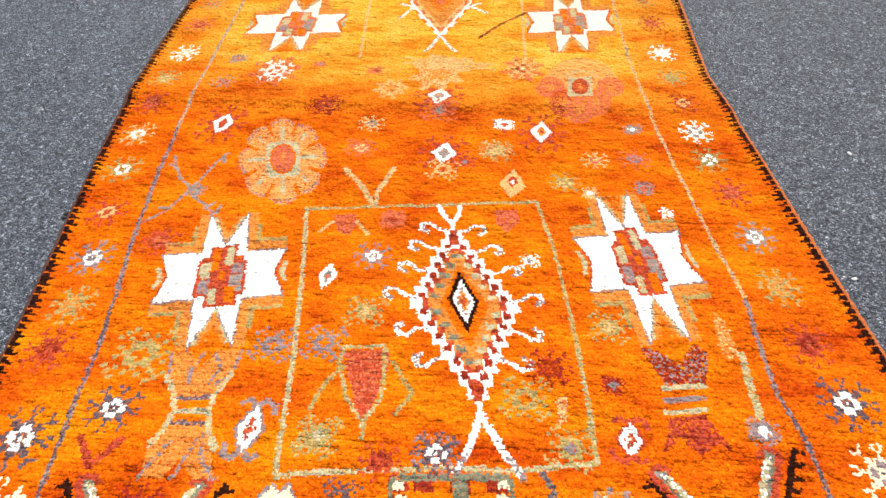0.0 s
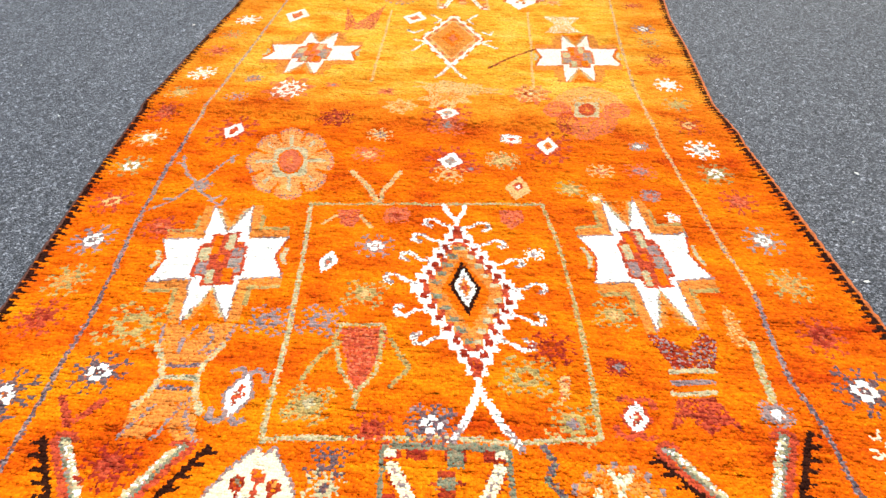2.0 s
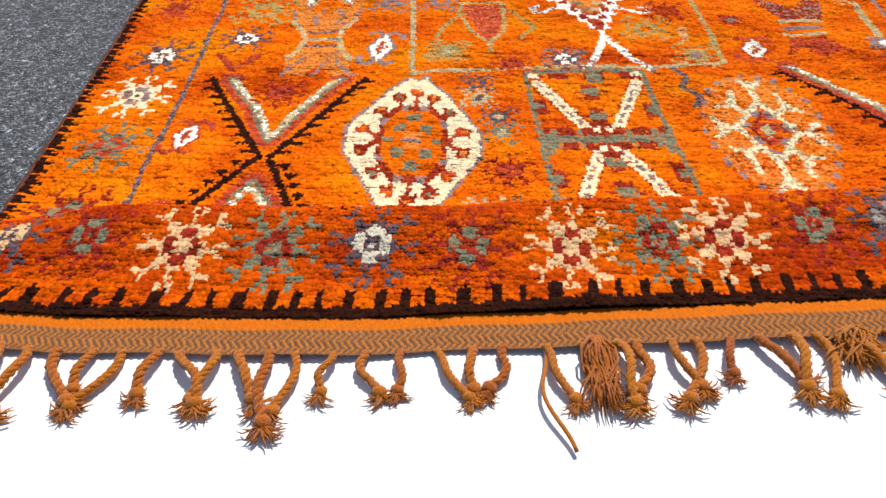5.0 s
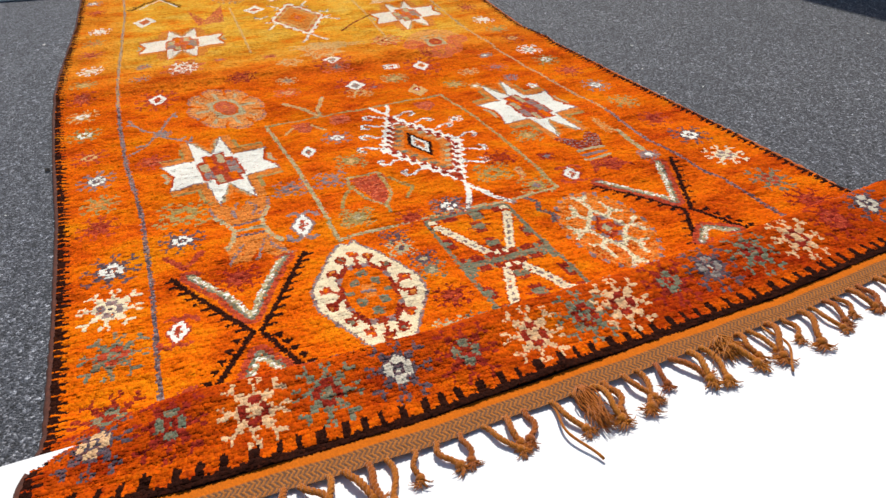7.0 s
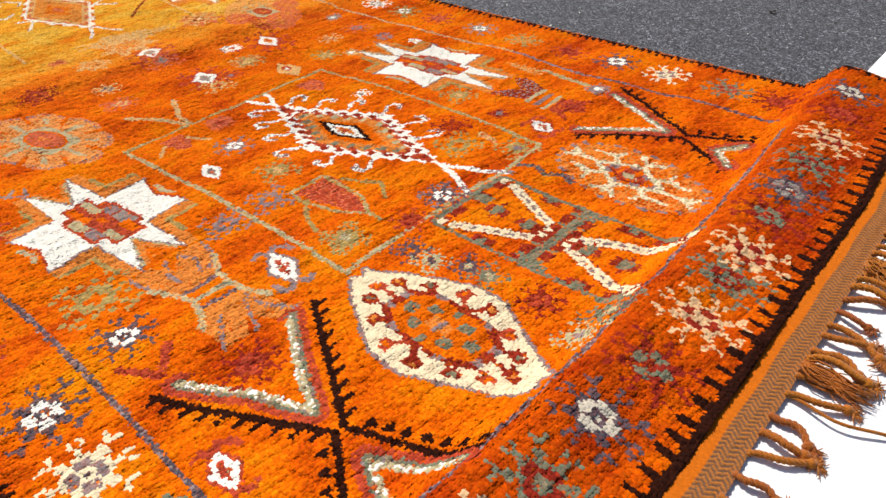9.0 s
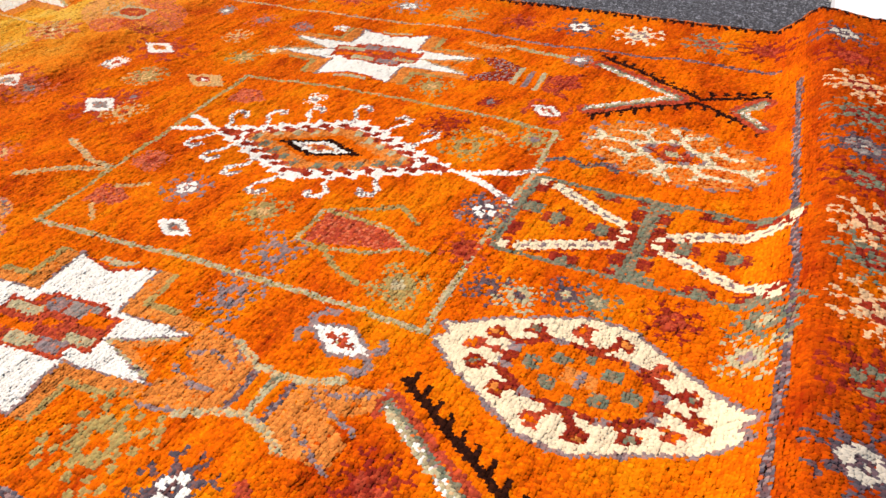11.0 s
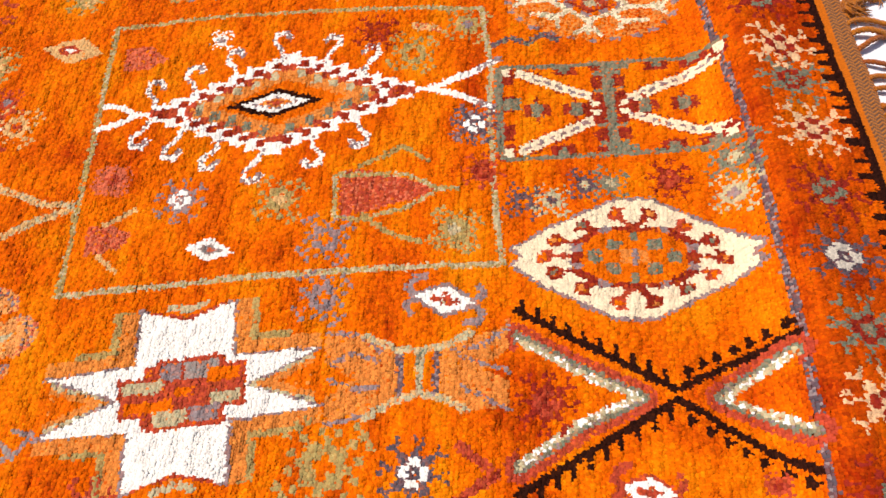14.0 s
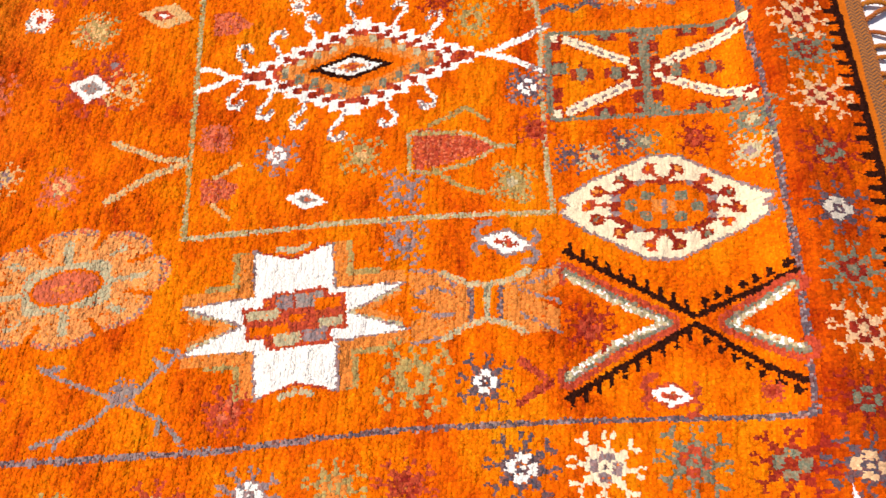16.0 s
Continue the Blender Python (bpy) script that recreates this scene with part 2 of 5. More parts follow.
def near_line(pts, width, a=None, b=None):
    """Which knots lie along a broken line."""
    a, b = (K.qx, K.qv) if a is None else (a, b)
    best = np.full(a.shape, 1e9)
    for (x0, y0), (x1, y1) in zip(pts, pts[1:]):
        dx, dy = x1 - x0, y1 - y0
        t = np.clip(((a - x0) * dx + (b - y0) * dy) / max(dx * dx + dy * dy, 1e-12), 0, 1)
        best = np.minimum(best, np.hypot(a - x0 - t * dx, b - y0 - t * dy))
    return best < width / 2


def mirror(pts):
    """A polygon that is alike on all four sides, from the points of its first quarter."""
    q = list(pts)
    return q + [(-a, b) for a, b in reversed(q)] + [(-a, -b) for a, b in q] + [(a, -b) for a, b in reversed(q)]


def stripe(pts, color, width=0.0062, name="line_motif", fleck=None):
    f = K.figure(name)
    m = near_line(pts, width)
    dye(m, color, f)
    if fleck:
        dye(m & (K.rng.random(K.shape) < 0.28), fleck, f)


FLAKE = ("CAHHAAA..", "AAHHA..AA", "HHAA.....", "HHAAA....", "AA.AA....", "A....AAA.", "A....A...", ".A...A...", ".A.......")
SPRIG = ("..AA..", ".AA.A.", "AAA...", "A..A.A", ".A..A.", "...A..")
BLOOM = ("CHHAA..", "HHAA.A.", "HAAAA..", "AAAA.A.", "A.A.A..", ".A.A...", ".......")


def knots(p, quarter, dyes, f):
    """A figure from a quarter of its knot chart, alike on all four sides."""
    n = len(quarter) - 0.5
    i, j = np.rint(np.abs(p.a) * n).astype(int), np.rint(np.abs(p.b) * n).astype(int)
    within = (i < len(quarter)) & (j < len(quarter))
    i, j = np.minimum(i, len(quarter) - 1), np.minimum(j, len(quarter) - 1)
    chart = np.array([list(row) for row in quarter])[j, i]
    for letter, color in dyes.items():
        if color:
            dye(within & (chart == letter), color, f)


def snow(c, r, arm, heart=None, core=None, name="snowflake_motif", turn=-4.0, ry=None):
    """A knotted snowflake with eight forked arms."""
    f = K.figure(name)
    small = r < 0.030
    knots(spot(c, r, ry, turn), BLOOM if small else FLAKE, {"A": arm, "H": heart or arm, "C": core or heart or arm}, f)


def rosette(c, r, body, heart, name="rosette_motif", ry=None):
    """A small blossom; a large one is a loose cloud of knots."""
    f = K.figure(name)
    p = spot(c, r, ry)
    if r < 0.034 and not ry:
        knots(p, BLOOM if r < 0.026 else FLAKE, {"A": body, "H": heart, "C": heart}, f)
        return
    q = np.hypot(p.a, p.b) * (1 + 0.22 * np.cos(8 * np.arctan2(p.b, p.a)))
    dye((q < 0.95) & (K.rng.random(K.shape) < 0.72), body, f)
    dye((q < 0.42) & (K.rng.random(K.shape) < 0.8), heart, f)


def crosslet(c, r, color, second=None, name="crosslet_motif"):
    """A small star of eight forked arms round an open middle."""
    f = K.figure(name)
    p = spot(c, r)
    knots(p, SPRIG, {"A": color}, f)
    if second:
        dye(np.abs(p.a) + np.abs(p.b) < 0.30, second, f)


def lozenge(c, rx, ry, outer, inner, core=None, name="lozenge_motif"):
    f = K.figure(name)
    p = spot(c, rx, ry)
    q = np.abs(p.a) + np.abs(p.b)
    dye(q < 1, outer, f)
    dye(q < 0.5, inner, f)
    if core:
        dye(q < 0.22, core, f)


def big_star(left, right, far, near, name="star_motif", label="", pale=False):
    f = K.figure(name, label)
    p = Place(left, right, far, near)
    a, b = p.a, p.b
    aa, ab = np.abs(a), np.abs(b)
    r = K.rng.random(K.shape)
    rim = ((aa < 1.02) & (ab < 0.555)) | ((aa < 0.58) & (ab < 0.82))
    dye(rim, "tan" if pale else "olive", f)
    dye(((aa < 1.0) & (ab < 0.50)) | ((aa < 0.51) & (ab < 1.02)), "tan", f)
    star = mirror([(0.84, 0.0), (1.0, 0.36), (0.36, 0.36), (0.32, 1.0), (0.0, 0.46)])
    notch = (aa < 0.34) & (ab > 0.46) & (ab < 1.03)
    dye(notch, "tan", f)
    dye(inside(a, b / 1.12, mirror([(0.3, 0.6), (0.30, 1.0), (0.0, 0.46)])) & notch, "sage", f)
    dye(notch & (ab > 0.70) & (aa < (ab - 0.70) * 0.62) & (r < 0.9), "orange", f)
    dye(notch & (ab > 0.97), "orange", f)
    dye((aa > 0.90) & (aa < 1.02) & (ab < 0.36), "orange", f)
    grown = inside(a / 1.045, b / 1.06, star)
    dye(grown, "pink" if pale else "lilac", f)
    dye(grown & (aa > 0.78) & (ab < 0.30), "brick", f)
    dye((np.abs(aa - 1.0) < 0.075) & (ab < 0.16) & (np.abs(aa - 0.97 - 0.35 * ab) < 0.04), "sage", f)
    dye(inside(a, b, star), "white", f)
    dye(((aa < 0.20) & (ab < 0.44)) | ((aa < 0.34) & (ab < 0.28)), "pink" if pale else "brick", f)
    cells = ((-0.18, 0.0, 0.14, 0.40, "lilac"), (0.0, 0.28, 0.14, 0.40, "grey"), (-0.44, -0.12, 0.03, 0.20, "sage"), (0.17, 0.44, 0.08, 0.28, "orange"), (-0.06, 0.10, -0.06, 0.08, "orange"),
             (-0.42, -0.05, -0.22, -0.05, "orange"), (0.20, 0.44, -0.20, -0.02, "sage"), (-0.20, 0.06, -0.40, -0.18, "sage"), (0.06, 0.30, -0.40, -0.16, "lilac"))
    for grow in (0.028, -0.012):
        for u0, u1, w0, w1, color in cells:
            m = (-b > u0 - grow) & (-b < u1 + grow) & (a > w0 * 0.9 - grow * 1.2) & (a < w1 * 0.9 + grow * 1.2)
            dye(m, ("pink" if pale else "brick") if grow > 0 else color, f)


def hook(points, white="white", tip="lilac"):
    f = K.figure("hook_motif")
    m = near_line(points, 0.0062) | near_line(points[-3:], 0.0080)
    dye(m, white, f)
    d = np.hypot(K.qx - points[-1][0], K.qv - points[-1][1])
    dye(m & (d < 0.012) & (K.rng.random(K.shape) < 0.5), tip, f)
    dye(m & (K.rng.random(K.shape) < 0.26), tip, f)


def great_diamond(left, right, far, near):
    f = K.figure("diamond_motif", "cream and red toothed diamond knotted in orange wool")
    p = Place(left, right, far, near)
    a, b = p.a, p.b
    q = np.abs(a) + np.abs(b)
    phase = np.abs(b) * 17.0
    step = np.floor(phase).astype(int) % 2 == 0
    saw = np.abs(a) + np.floor(phase) / 17.0
    dye(saw < np.where(step, 0.99, 0.93), "white", f)
    dye(saw < 0.70, "tan", f)
    dye((saw > 0.74) & (saw < 0.87) & ~step, "red", f)
    dye((saw > 0.63) & (saw < 0.76) & step, "brick", f)
    dye((np.abs(b) > 0.62) & (saw < 0.74), "white", f)
    dye((np.abs(b) > 0.62) & (np.abs(a) < 0.11) & step & (saw < 0.90), "brick", f)
    dye((saw > 0.52) & (saw < 0.66) & ~step & (a > 0) & (np.abs(b) < 0.58), "sage", f)
    dye((saw > 0.48) & (saw < 0.66) & ~step & (a < 0) & (np.abs(b) < 0.58), "green", f)
    dye((q < 0.44), "orange", f)
    g = K.figure("eye_motif", "black diamond eye with a white heart")
    c = np.abs(a) * 3.5 + np.abs(b - 0.05) * 3.0
    dye(c < 1.0, "black", g)
    dye(c < 0.70, "white", g)
    dye((c < 0.48) & (c > 0.34) & (K.rng.random(K.shape) < 0.6), "lilac", g)
    dye(c < 0.36, "tan", g)
    dye(c < 0.20, "brick", g)
    for s in (-1, 1):
        for k, t in enumerate((0.86, 0.62, 0.36, 0.06, -0.24, -0.52)):
            base = (s * (1 - abs(t)) * 1.0, t)
            lift = 0.10 if t > -0.15 else -0.10
            reach = 0.50
            pts = [p.at(base[0] + s * u * reach, t + lift * w) for u, w in ((-0.1, 0.0), (0.3, 0.25), (0.62, 0.9), (0.95, 0.75), (1.0, 0.1), (0.78, -0.15))]
            hook(pts)
    for s in (-1, 1):
        tail = K.figure("tail_motif")
        dye(near_line([p.at(0, -0.98), p.at(s * 0.22, -1.22), p.at(s * 0.48, -1.42)], 0.009), "white", tail)
        dye(near_line([p.at(s * 0.34, -1.30), p.at(s * 0.5, -1.44)], 0.009) & (K.rng.random(K.shape) < 0.6), "lilac", tail)
        tip = K.figure("tip_motif")
        dye(near_line([p.at(0, 0.98), p.at(s * 0.16, 1.08), p.at(s * 0.22, 1.2)], 0.008), "white", tip)


def pale_diamond(left, right, far, near):
    f = K.figure("diamond_motif", "pale toothed diamond on golden pile")
    p = Place(left, right, far, near)
    q = np.abs(p.a) + np.abs(p.b)
    step = np.floor(np.abs(p.b) * 9).astype(int) % 2 == 0
    dye(q < 1.0, "white", f)
    dye((q > 0.92) & (q < 1.0) & step, "orange", f)
    dye(q < 0.84, "pale", f)
    dye((q < 0.84) & (q > 0.72) & step, "pink", f)
    dye(q < 0.66, "tan", f)
    dye((q < 0.34) & (K.rng.random(K.shape) < 0.8), "orange", f)
    dye(q < 0.14, "pink", f)


def hexagon(left, right, far, near):
    f = K.figure("hexagon_motif", "large cream hexagon with red teeth and green heart")
    p = Place(left, right, far, near)
    a, u = p.a, -p.b
    aa, au = np.abs(a), np.abs(u)
    outline = mirror([(1.0, 0.0), (1.0, 0.15), (0.64, 0.54), (0.45, 0.75), (0.13, 1.0), (0.0, 0.92)])
    dye(inside(a / 1.055, u / 1.045, outline), "lilac", f)
    dye(inside(a, u, outline), "cream", f)
    ring = np.maximum.reduce([au / 0.52, aa / 0.53, (au + aa) / 0.80])
    teeth = ((-0.15, 0.76), (0.13, 0.76), (-0.43, 0.55), (0.42, 0.55), (-0.66, 0.29), (0.64, 0.29), (-0.74, 0.02), (0.74, 0.0), (-0.66, -0.27), (0.64, -0.29), (-0.42, -0.54), (0.42, -0.54), (-0.13, -0.77), (0.15, -0.76))
    for k, (cu, ca) in enumerate(teeth):
        color = "red" if k % 3 else "brick"
        su = math.copysign(1, cu)
        foot = (0.0, math.copysign(0.50, ca)) if abs(ca) > 0.7 else (cu * 0.72, ca * 0.80)
        dye(near_line([(foot[1], foot[0]), (ca * 0.92, cu * 0.92)], 0.070, a, u), color, f)
        dye((np.abs(u - cu) < 0.064) & (np.abs(a - ca) < 0.105), color, f)
        dye((np.abs(u - cu - su * 0.012) < 0.026) & (np.abs(a - ca) < 0.050), ("orange", "tan", "green")[k % 3], f)
        dye((np.abs(u - cu - su * 0.050) < 0.022) & (np.abs(a - ca - math.copysign(0.085, ca)) < 0.040), "cream", f)
    dye(ring < 1.0, "red", f)
    for cu, ca in ((0.24, 0.46), (-0.24, 0.46), (0.24, -0.46), (-0.24, -0.46), (0.48, 0.16), (-0.48, 0.16), (0.48, -0.16), (-0.48, -0.16)):
        dye((np.abs(u - cu) < 0.050) & (np.abs(a - ca) < 0.065), "lilac", f)
    dye(ring < 0.83, "orange", f)
    for cu, ca, wu, wa in ((0.0, 0.36, 0.028, 0.085), (0.33, 0.0, 0.055, 0.110), (0.17, 0.20, 0.060, 0.080)):
        dye((np.abs(au - cu) < wu) & (np.abs(aa - ca) < wa), "green", f)
    dye((au < 0.12) & (aa < 0.12), "tan", f)
    dye((au < 0.020) & (aa < 0.15), "lilac", f)


def cross_box(left, right, far, near, pale=False):
    f = K.figure("cross_motif", "green framed square with four white arms")
    p = Place(left, right, far, near)
    a, b = p.a, p.b
    aa = np.abs(a)
    box = np.maximum(aa, np.abs(b))
    g, r = ("pale", "pink") if pale else ("green", "red")
    white = "white" if pale else "cream"
    inner = box < 1.0
    for side, places in ((1, (0.38, -0.44, -0.76)), (-1, (0.44, -0.50, -0.82))):
        for t in places:
            dye(inner & (a * side > 0.74) & (np.abs(b - t) < 0.105), r, f)
            dye(inner & (a * side > 0.80) & (np.abs(b - t) < 0.046), g, f)
    dye(inner & (b > 0.84) & (np.sin(a * 11) > -0.2), r, f)
    dye(inner & (b > 0.78) & (np.abs(a - 0.15) < 0.13), g, f)
    for sa in (-1, 1):
        for pts in ([(sa * 0.80, 0.78), (sa * 0.52, 0.46), (sa * 0.24, 0.16)], [(sa * 0.70, -0.90), (sa * 0.44, -0.52), (sa * 0.15, -0.17)]):
            line = [p.at(*q) for q in pts]
            dye(near_line(line, 0.0185) & inner & (K.rng.random(K.shape) < 0.35), r, f)
            dye(near_line(line, 0.0130) & inner, white, f)
            dye(near_line(line, 0.0042) & (np.sin(b * 62) > -0.25), "grey" if pale else "lilac", f)
        for e in (0.90, -0.93):
            dye((np.abs(a - sa * 0.82) < 0.15) & (np.abs(b - e) < 0.055), r, f)
            dye((np.abs(a - sa * 0.84) < 0.08) & (np.abs(b - e) < 0.035), white, f)
    for t in (0.64, 0.30, -0.30, -0.64):
        dye((aa < 0.12) & (np.abs(b - t) < 0.115), r, f)
        dye((aa < 0.26) & (np.abs(b - t) < 0.016), r, f)
        dye((aa < 0.14) & (np.abs(b - t) < 0.052), g, f)
    dye(inner & (np.abs(b) < 0.150) & (np.abs(np.sin(aa * 8.5)) > 0.45), r, f)
    dye(inner & (np.abs(b) < 0.125) & (np.abs(np.sin(aa * 8.5)) < 0.36) & (aa > 0.2), g, f)
    dye((aa < 0.16) & (np.abs(b) < 0.20), r, f)
    dye((np.abs(aa - 0.10) < 0.055) & (np.abs(np.abs(b) - 0.125) < 0.035), white, f)
    dye(inner & (aa > 0.80) & (b < 0.06) & (b > -0.20), g, f)
    dye(inner & (np.abs(b) < 0.045), g, f)
    dye(inner & (aa > 0.915), g, f)
    dye(inner & (b > 0.935), g, f)


def lattice(left, right, far, near, pale=False):
    f = K.figure("lattice_motif", "cream spiked diamond on a tan ground")
    p = Place(left, right, far, near)
    a, b = p.a, p.b
    q = np.abs(a) + np.abs(b)
    soft = np.hypot(a, b)
    r = K.rng.random(K.shape)
    dye((soft < 1.0) & (r < 0.60), "tan", f)
    dye((soft < 1.04) & (soft > 0.95) & (np.sin(np.arctan2(b, a) * 24) > 0.3), "lilac", f)
    w, second = ("pale", "pink") if pale else ("cream", "sage")
    twigs = []
    for s in (-1, 1):
        twigs += [[(s * 0.48, 0), (s * 0.80, 0.0)], [(s * 0.62, 0), (s * 0.84, 0.16)], [(s * 0.62, 0), (s * 0.84, -0.16)]]
        twigs += [[(0, s * 0.48), (0, s * 0.86)], [(0, s * 0.70), (0.15, s * 0.90)], [(0, s * 0.70), (-0.15, s * 0.90)]]
        for e in (-1, 1):
            twigs += [[(s * 0.25, e * 0.25), (s * 0.48, e * 0.46)], [(s * 0.42, e * 0.40), (s * 0.68, e * 0.36)], [(s * 0.42, e * 0.40), (s * 0.38, e * 0.68)]]
    m = (q < 0.56) & (q > 0.40)
    for t in twigs:
        m |= near_line([p.at(*c) for c in t], 0.0068)
    dye(m, w, f)
    dye(m & (r < 0.40), second, f)
    dye(q < 0.41, "orange", f)
    dye((q < 0.42) & (q > 0.31) & (np.sin(b * 30) > -0.1), "lilac" if not pale else "brick", f)
    dye((q < 0.30) & (np.sin(b * 34) > -0.75), "brick", f)
    dye((q < 0.30) & (q > 0.22) & (a < 0), "red", f)
    dye(q < 0.12, "sage" if not pale else "pale", f)


def black_x(tips, centre, loose=(), name="cross_line_motif"):
    """Four toothed dark lines that meet; the teeth stand on their outer sides."""
    f = K.figure(name, "toothed black lines crossing in orange pile")
    for k, tip in enumerate(tips):
        gap = 0.005 if tip[0] > centre[0] else -0.005
        end = (centre[0] + gap, centre[1])
        dye(near_line([tip, end], 0.0076), "black", f)
        ln = math.hypot(end[0] - tip[0], end[1] - tip[1])
        ux, uy = (end[0] - tip[0]) / ln, (end[1] - tip[1]) / ln
        nx, ny = (-uy, ux) if -uy * gap > 0 else (uy, -ux)
        n = max(3, int(ln / 0.0170))
        for i in range(n):
            c = np.array(tip) + np.array((ux, uy)) * (i + 0.35) * ln / n
            out = np.array((nx, ny)) - np.array((ux, uy)) * 0.55
            if k in loose:
                dye(near_line([c + out * 0.0095, c + out * 0.0150], 0.0058), "black", f)
                dye(near_line([c + out * 0.0100, c + out * 0.0100 - np.array((ux, uy)) * 0.006], 0.0046), "black", f)
            else:
                dye(near_line([c, c + out * 0.0115], 0.0050), "black", f)


def chevron(pts, name="chevron_motif"):
    """A white and green V, edged with red on its outer side."""
    f = K.figure(name, "white and green chevron with a red edge")
    hollow = inside(K.qx, K.qv, pts)
    r = K.rng.random(K.shape)
    dye(near_line(pts, 0.028) & ~hollow, "brick", f)
    dye(near_line(pts, 0.0120), "green", f)
    dye(near_line(pts, 0.0120) & (r < 0.15), "lilac", f)
    core = near_line(pts, 0.0120) & hollow | near_line(pts, 0.0030)
    dye(core, "sage", f)
    dye(core & (r < 0.34), "white", f)


def patch(pts, color, name="patch_motif", fleck=None, amount=0.9, label=""):
    f = K.figure(name, label)
    m = inside(K.qx, K.qv, pts)
    dye(m & (K.rng.random(K.shape) < amount), color, f)
    if fleck:
        dye(m & (K.rng.random(K.shape) < 0.25), fleck, f)


def flower(left, right, far, near, petal, heart, ring="sage"):
    f = K.figure("flower_motif", "large pale blossom with a red heart")
    p = Place(left, right, far, near)
    q, ang = np.hypot(p.a, p.b), np.arctan2(p.b, p.a)
    r = K.rng.random(K.shape)
    rim = 0.84 + 0.14 * np.abs(np.cos(4 * ang)) ** 0.6
    dye((q < rim) & (r < 0.95), petal, f)
    dye((q < rim) & (q > rim - 0.09) & (r < 0.30), "lilac", f)
    dye((q < rim) & (q > rim - 0.09) & (r > 0.72), "pink", f)
    dye((np.abs(q - 0.68) < 0.10) & (np.cos(8 * ang) > 0.86) & (r < 0.8), ring, f)
    dye((q > 0.60) & (q < rim) & (np.cos(8 * ang) < -0.93), "orange", f)
    box = np.maximum(np.abs(p.a) * 1.1, np.abs(p.b))
    dye((box < 0.42) & (q < 0.50), ring, f)
    dye((np.minimum(np.abs(p.a), np.abs(p.b)) < 0.045) & (q < 0.70), ring, f)
    dye(np.hypot(p.a * 1.15, p.b) < 0.345, "orange", f)
    dye(np.hypot(p.a * 1.25, p.b) < 0.31, heart, f)
    dye((np.hypot(p.a * 2.2, p.b) < 0.14) & (r < 0.5), "tan", f)


def fan_flower(left, right, far, near):
    """A tan fan over a red heart, with pink petals below."""
    f = K.figure("flower_motif", "tan fan-shaped blossom with pink petals and red heart")
    p = Place(left, right, far, near)
    a, b = p.a, p.b
    r = K.rng.random(K.shape)
    dye((np.hypot(a / 0.95, b) < 1.0) & (b > 0.0) & (r < 0.88), (0.90, 0.40, 0.12), f)
    dye((np.abs(np.hypot(a / 0.95, b) - 0.55) < 0.05) & (b > 0.35) & (r < 0.5), "sage", f)
    for ca, cb, size, color in ((-0.72, 0.02, 0.34, "pink"), (0.72, 0.02, 0.34, "pink"), (-0.36, -0.42, 0.36, "brick"), (0.36, -0.42, 0.36, "pink"), (0.0, -0.62, 0.34, "pink")):
        d = np.hypot(a - ca, b - cb)
        dye((d < size) & (r < 0.8), color, f)
        dye((d < size * 0.35) & (r > 0.3), "tan", f)
    dye((np.abs(a) < 0.30) & (np.abs(b - 0.04) < 0.32), "sage", f)
    dye(np.hypot(a * 1.3, b - 0.04) < 0.27, "brick", f)
    dye((np.hypot(a * 2.2, b - 0.04) < 0.12) & (r < 0.6), "tan", f)


def eye(c, rx, ry, horn="lilac"):
    f = K.figure("eye_motif", "small white eye with a red heart")
    p = spot(c, rx, ry)
    for s in (-1, 1):
        dye(near_line([p.at(0.1 * s, 1.0 * s), p.at(0.55 * s, 1.35 * s), p.at(1.3 * s, 1.2 * s), p.at(1.5 * s, 0.8 * s)], 0.0075), horn, f)
        dye(near_line([p.at(-0.1 * s, 1.0 * s), p.at(-0.8 * s, 1.3 * s), p.at(-1.3 * s, 1.1 * s)], 0.0075), horn, f)
    q = np.abs(p.a) ** 1.1 + np.abs(p.b) ** 1.1
    r = K.rng.random(K.shape)
    dye(q < 1.3, horn, f)
    dye(q < 1.0, "white", f)
    dye((q < 0.5) & (r < 0.75), "brick", f)
    dye((q < 0.3) & (r > 0.8), "sage", f)


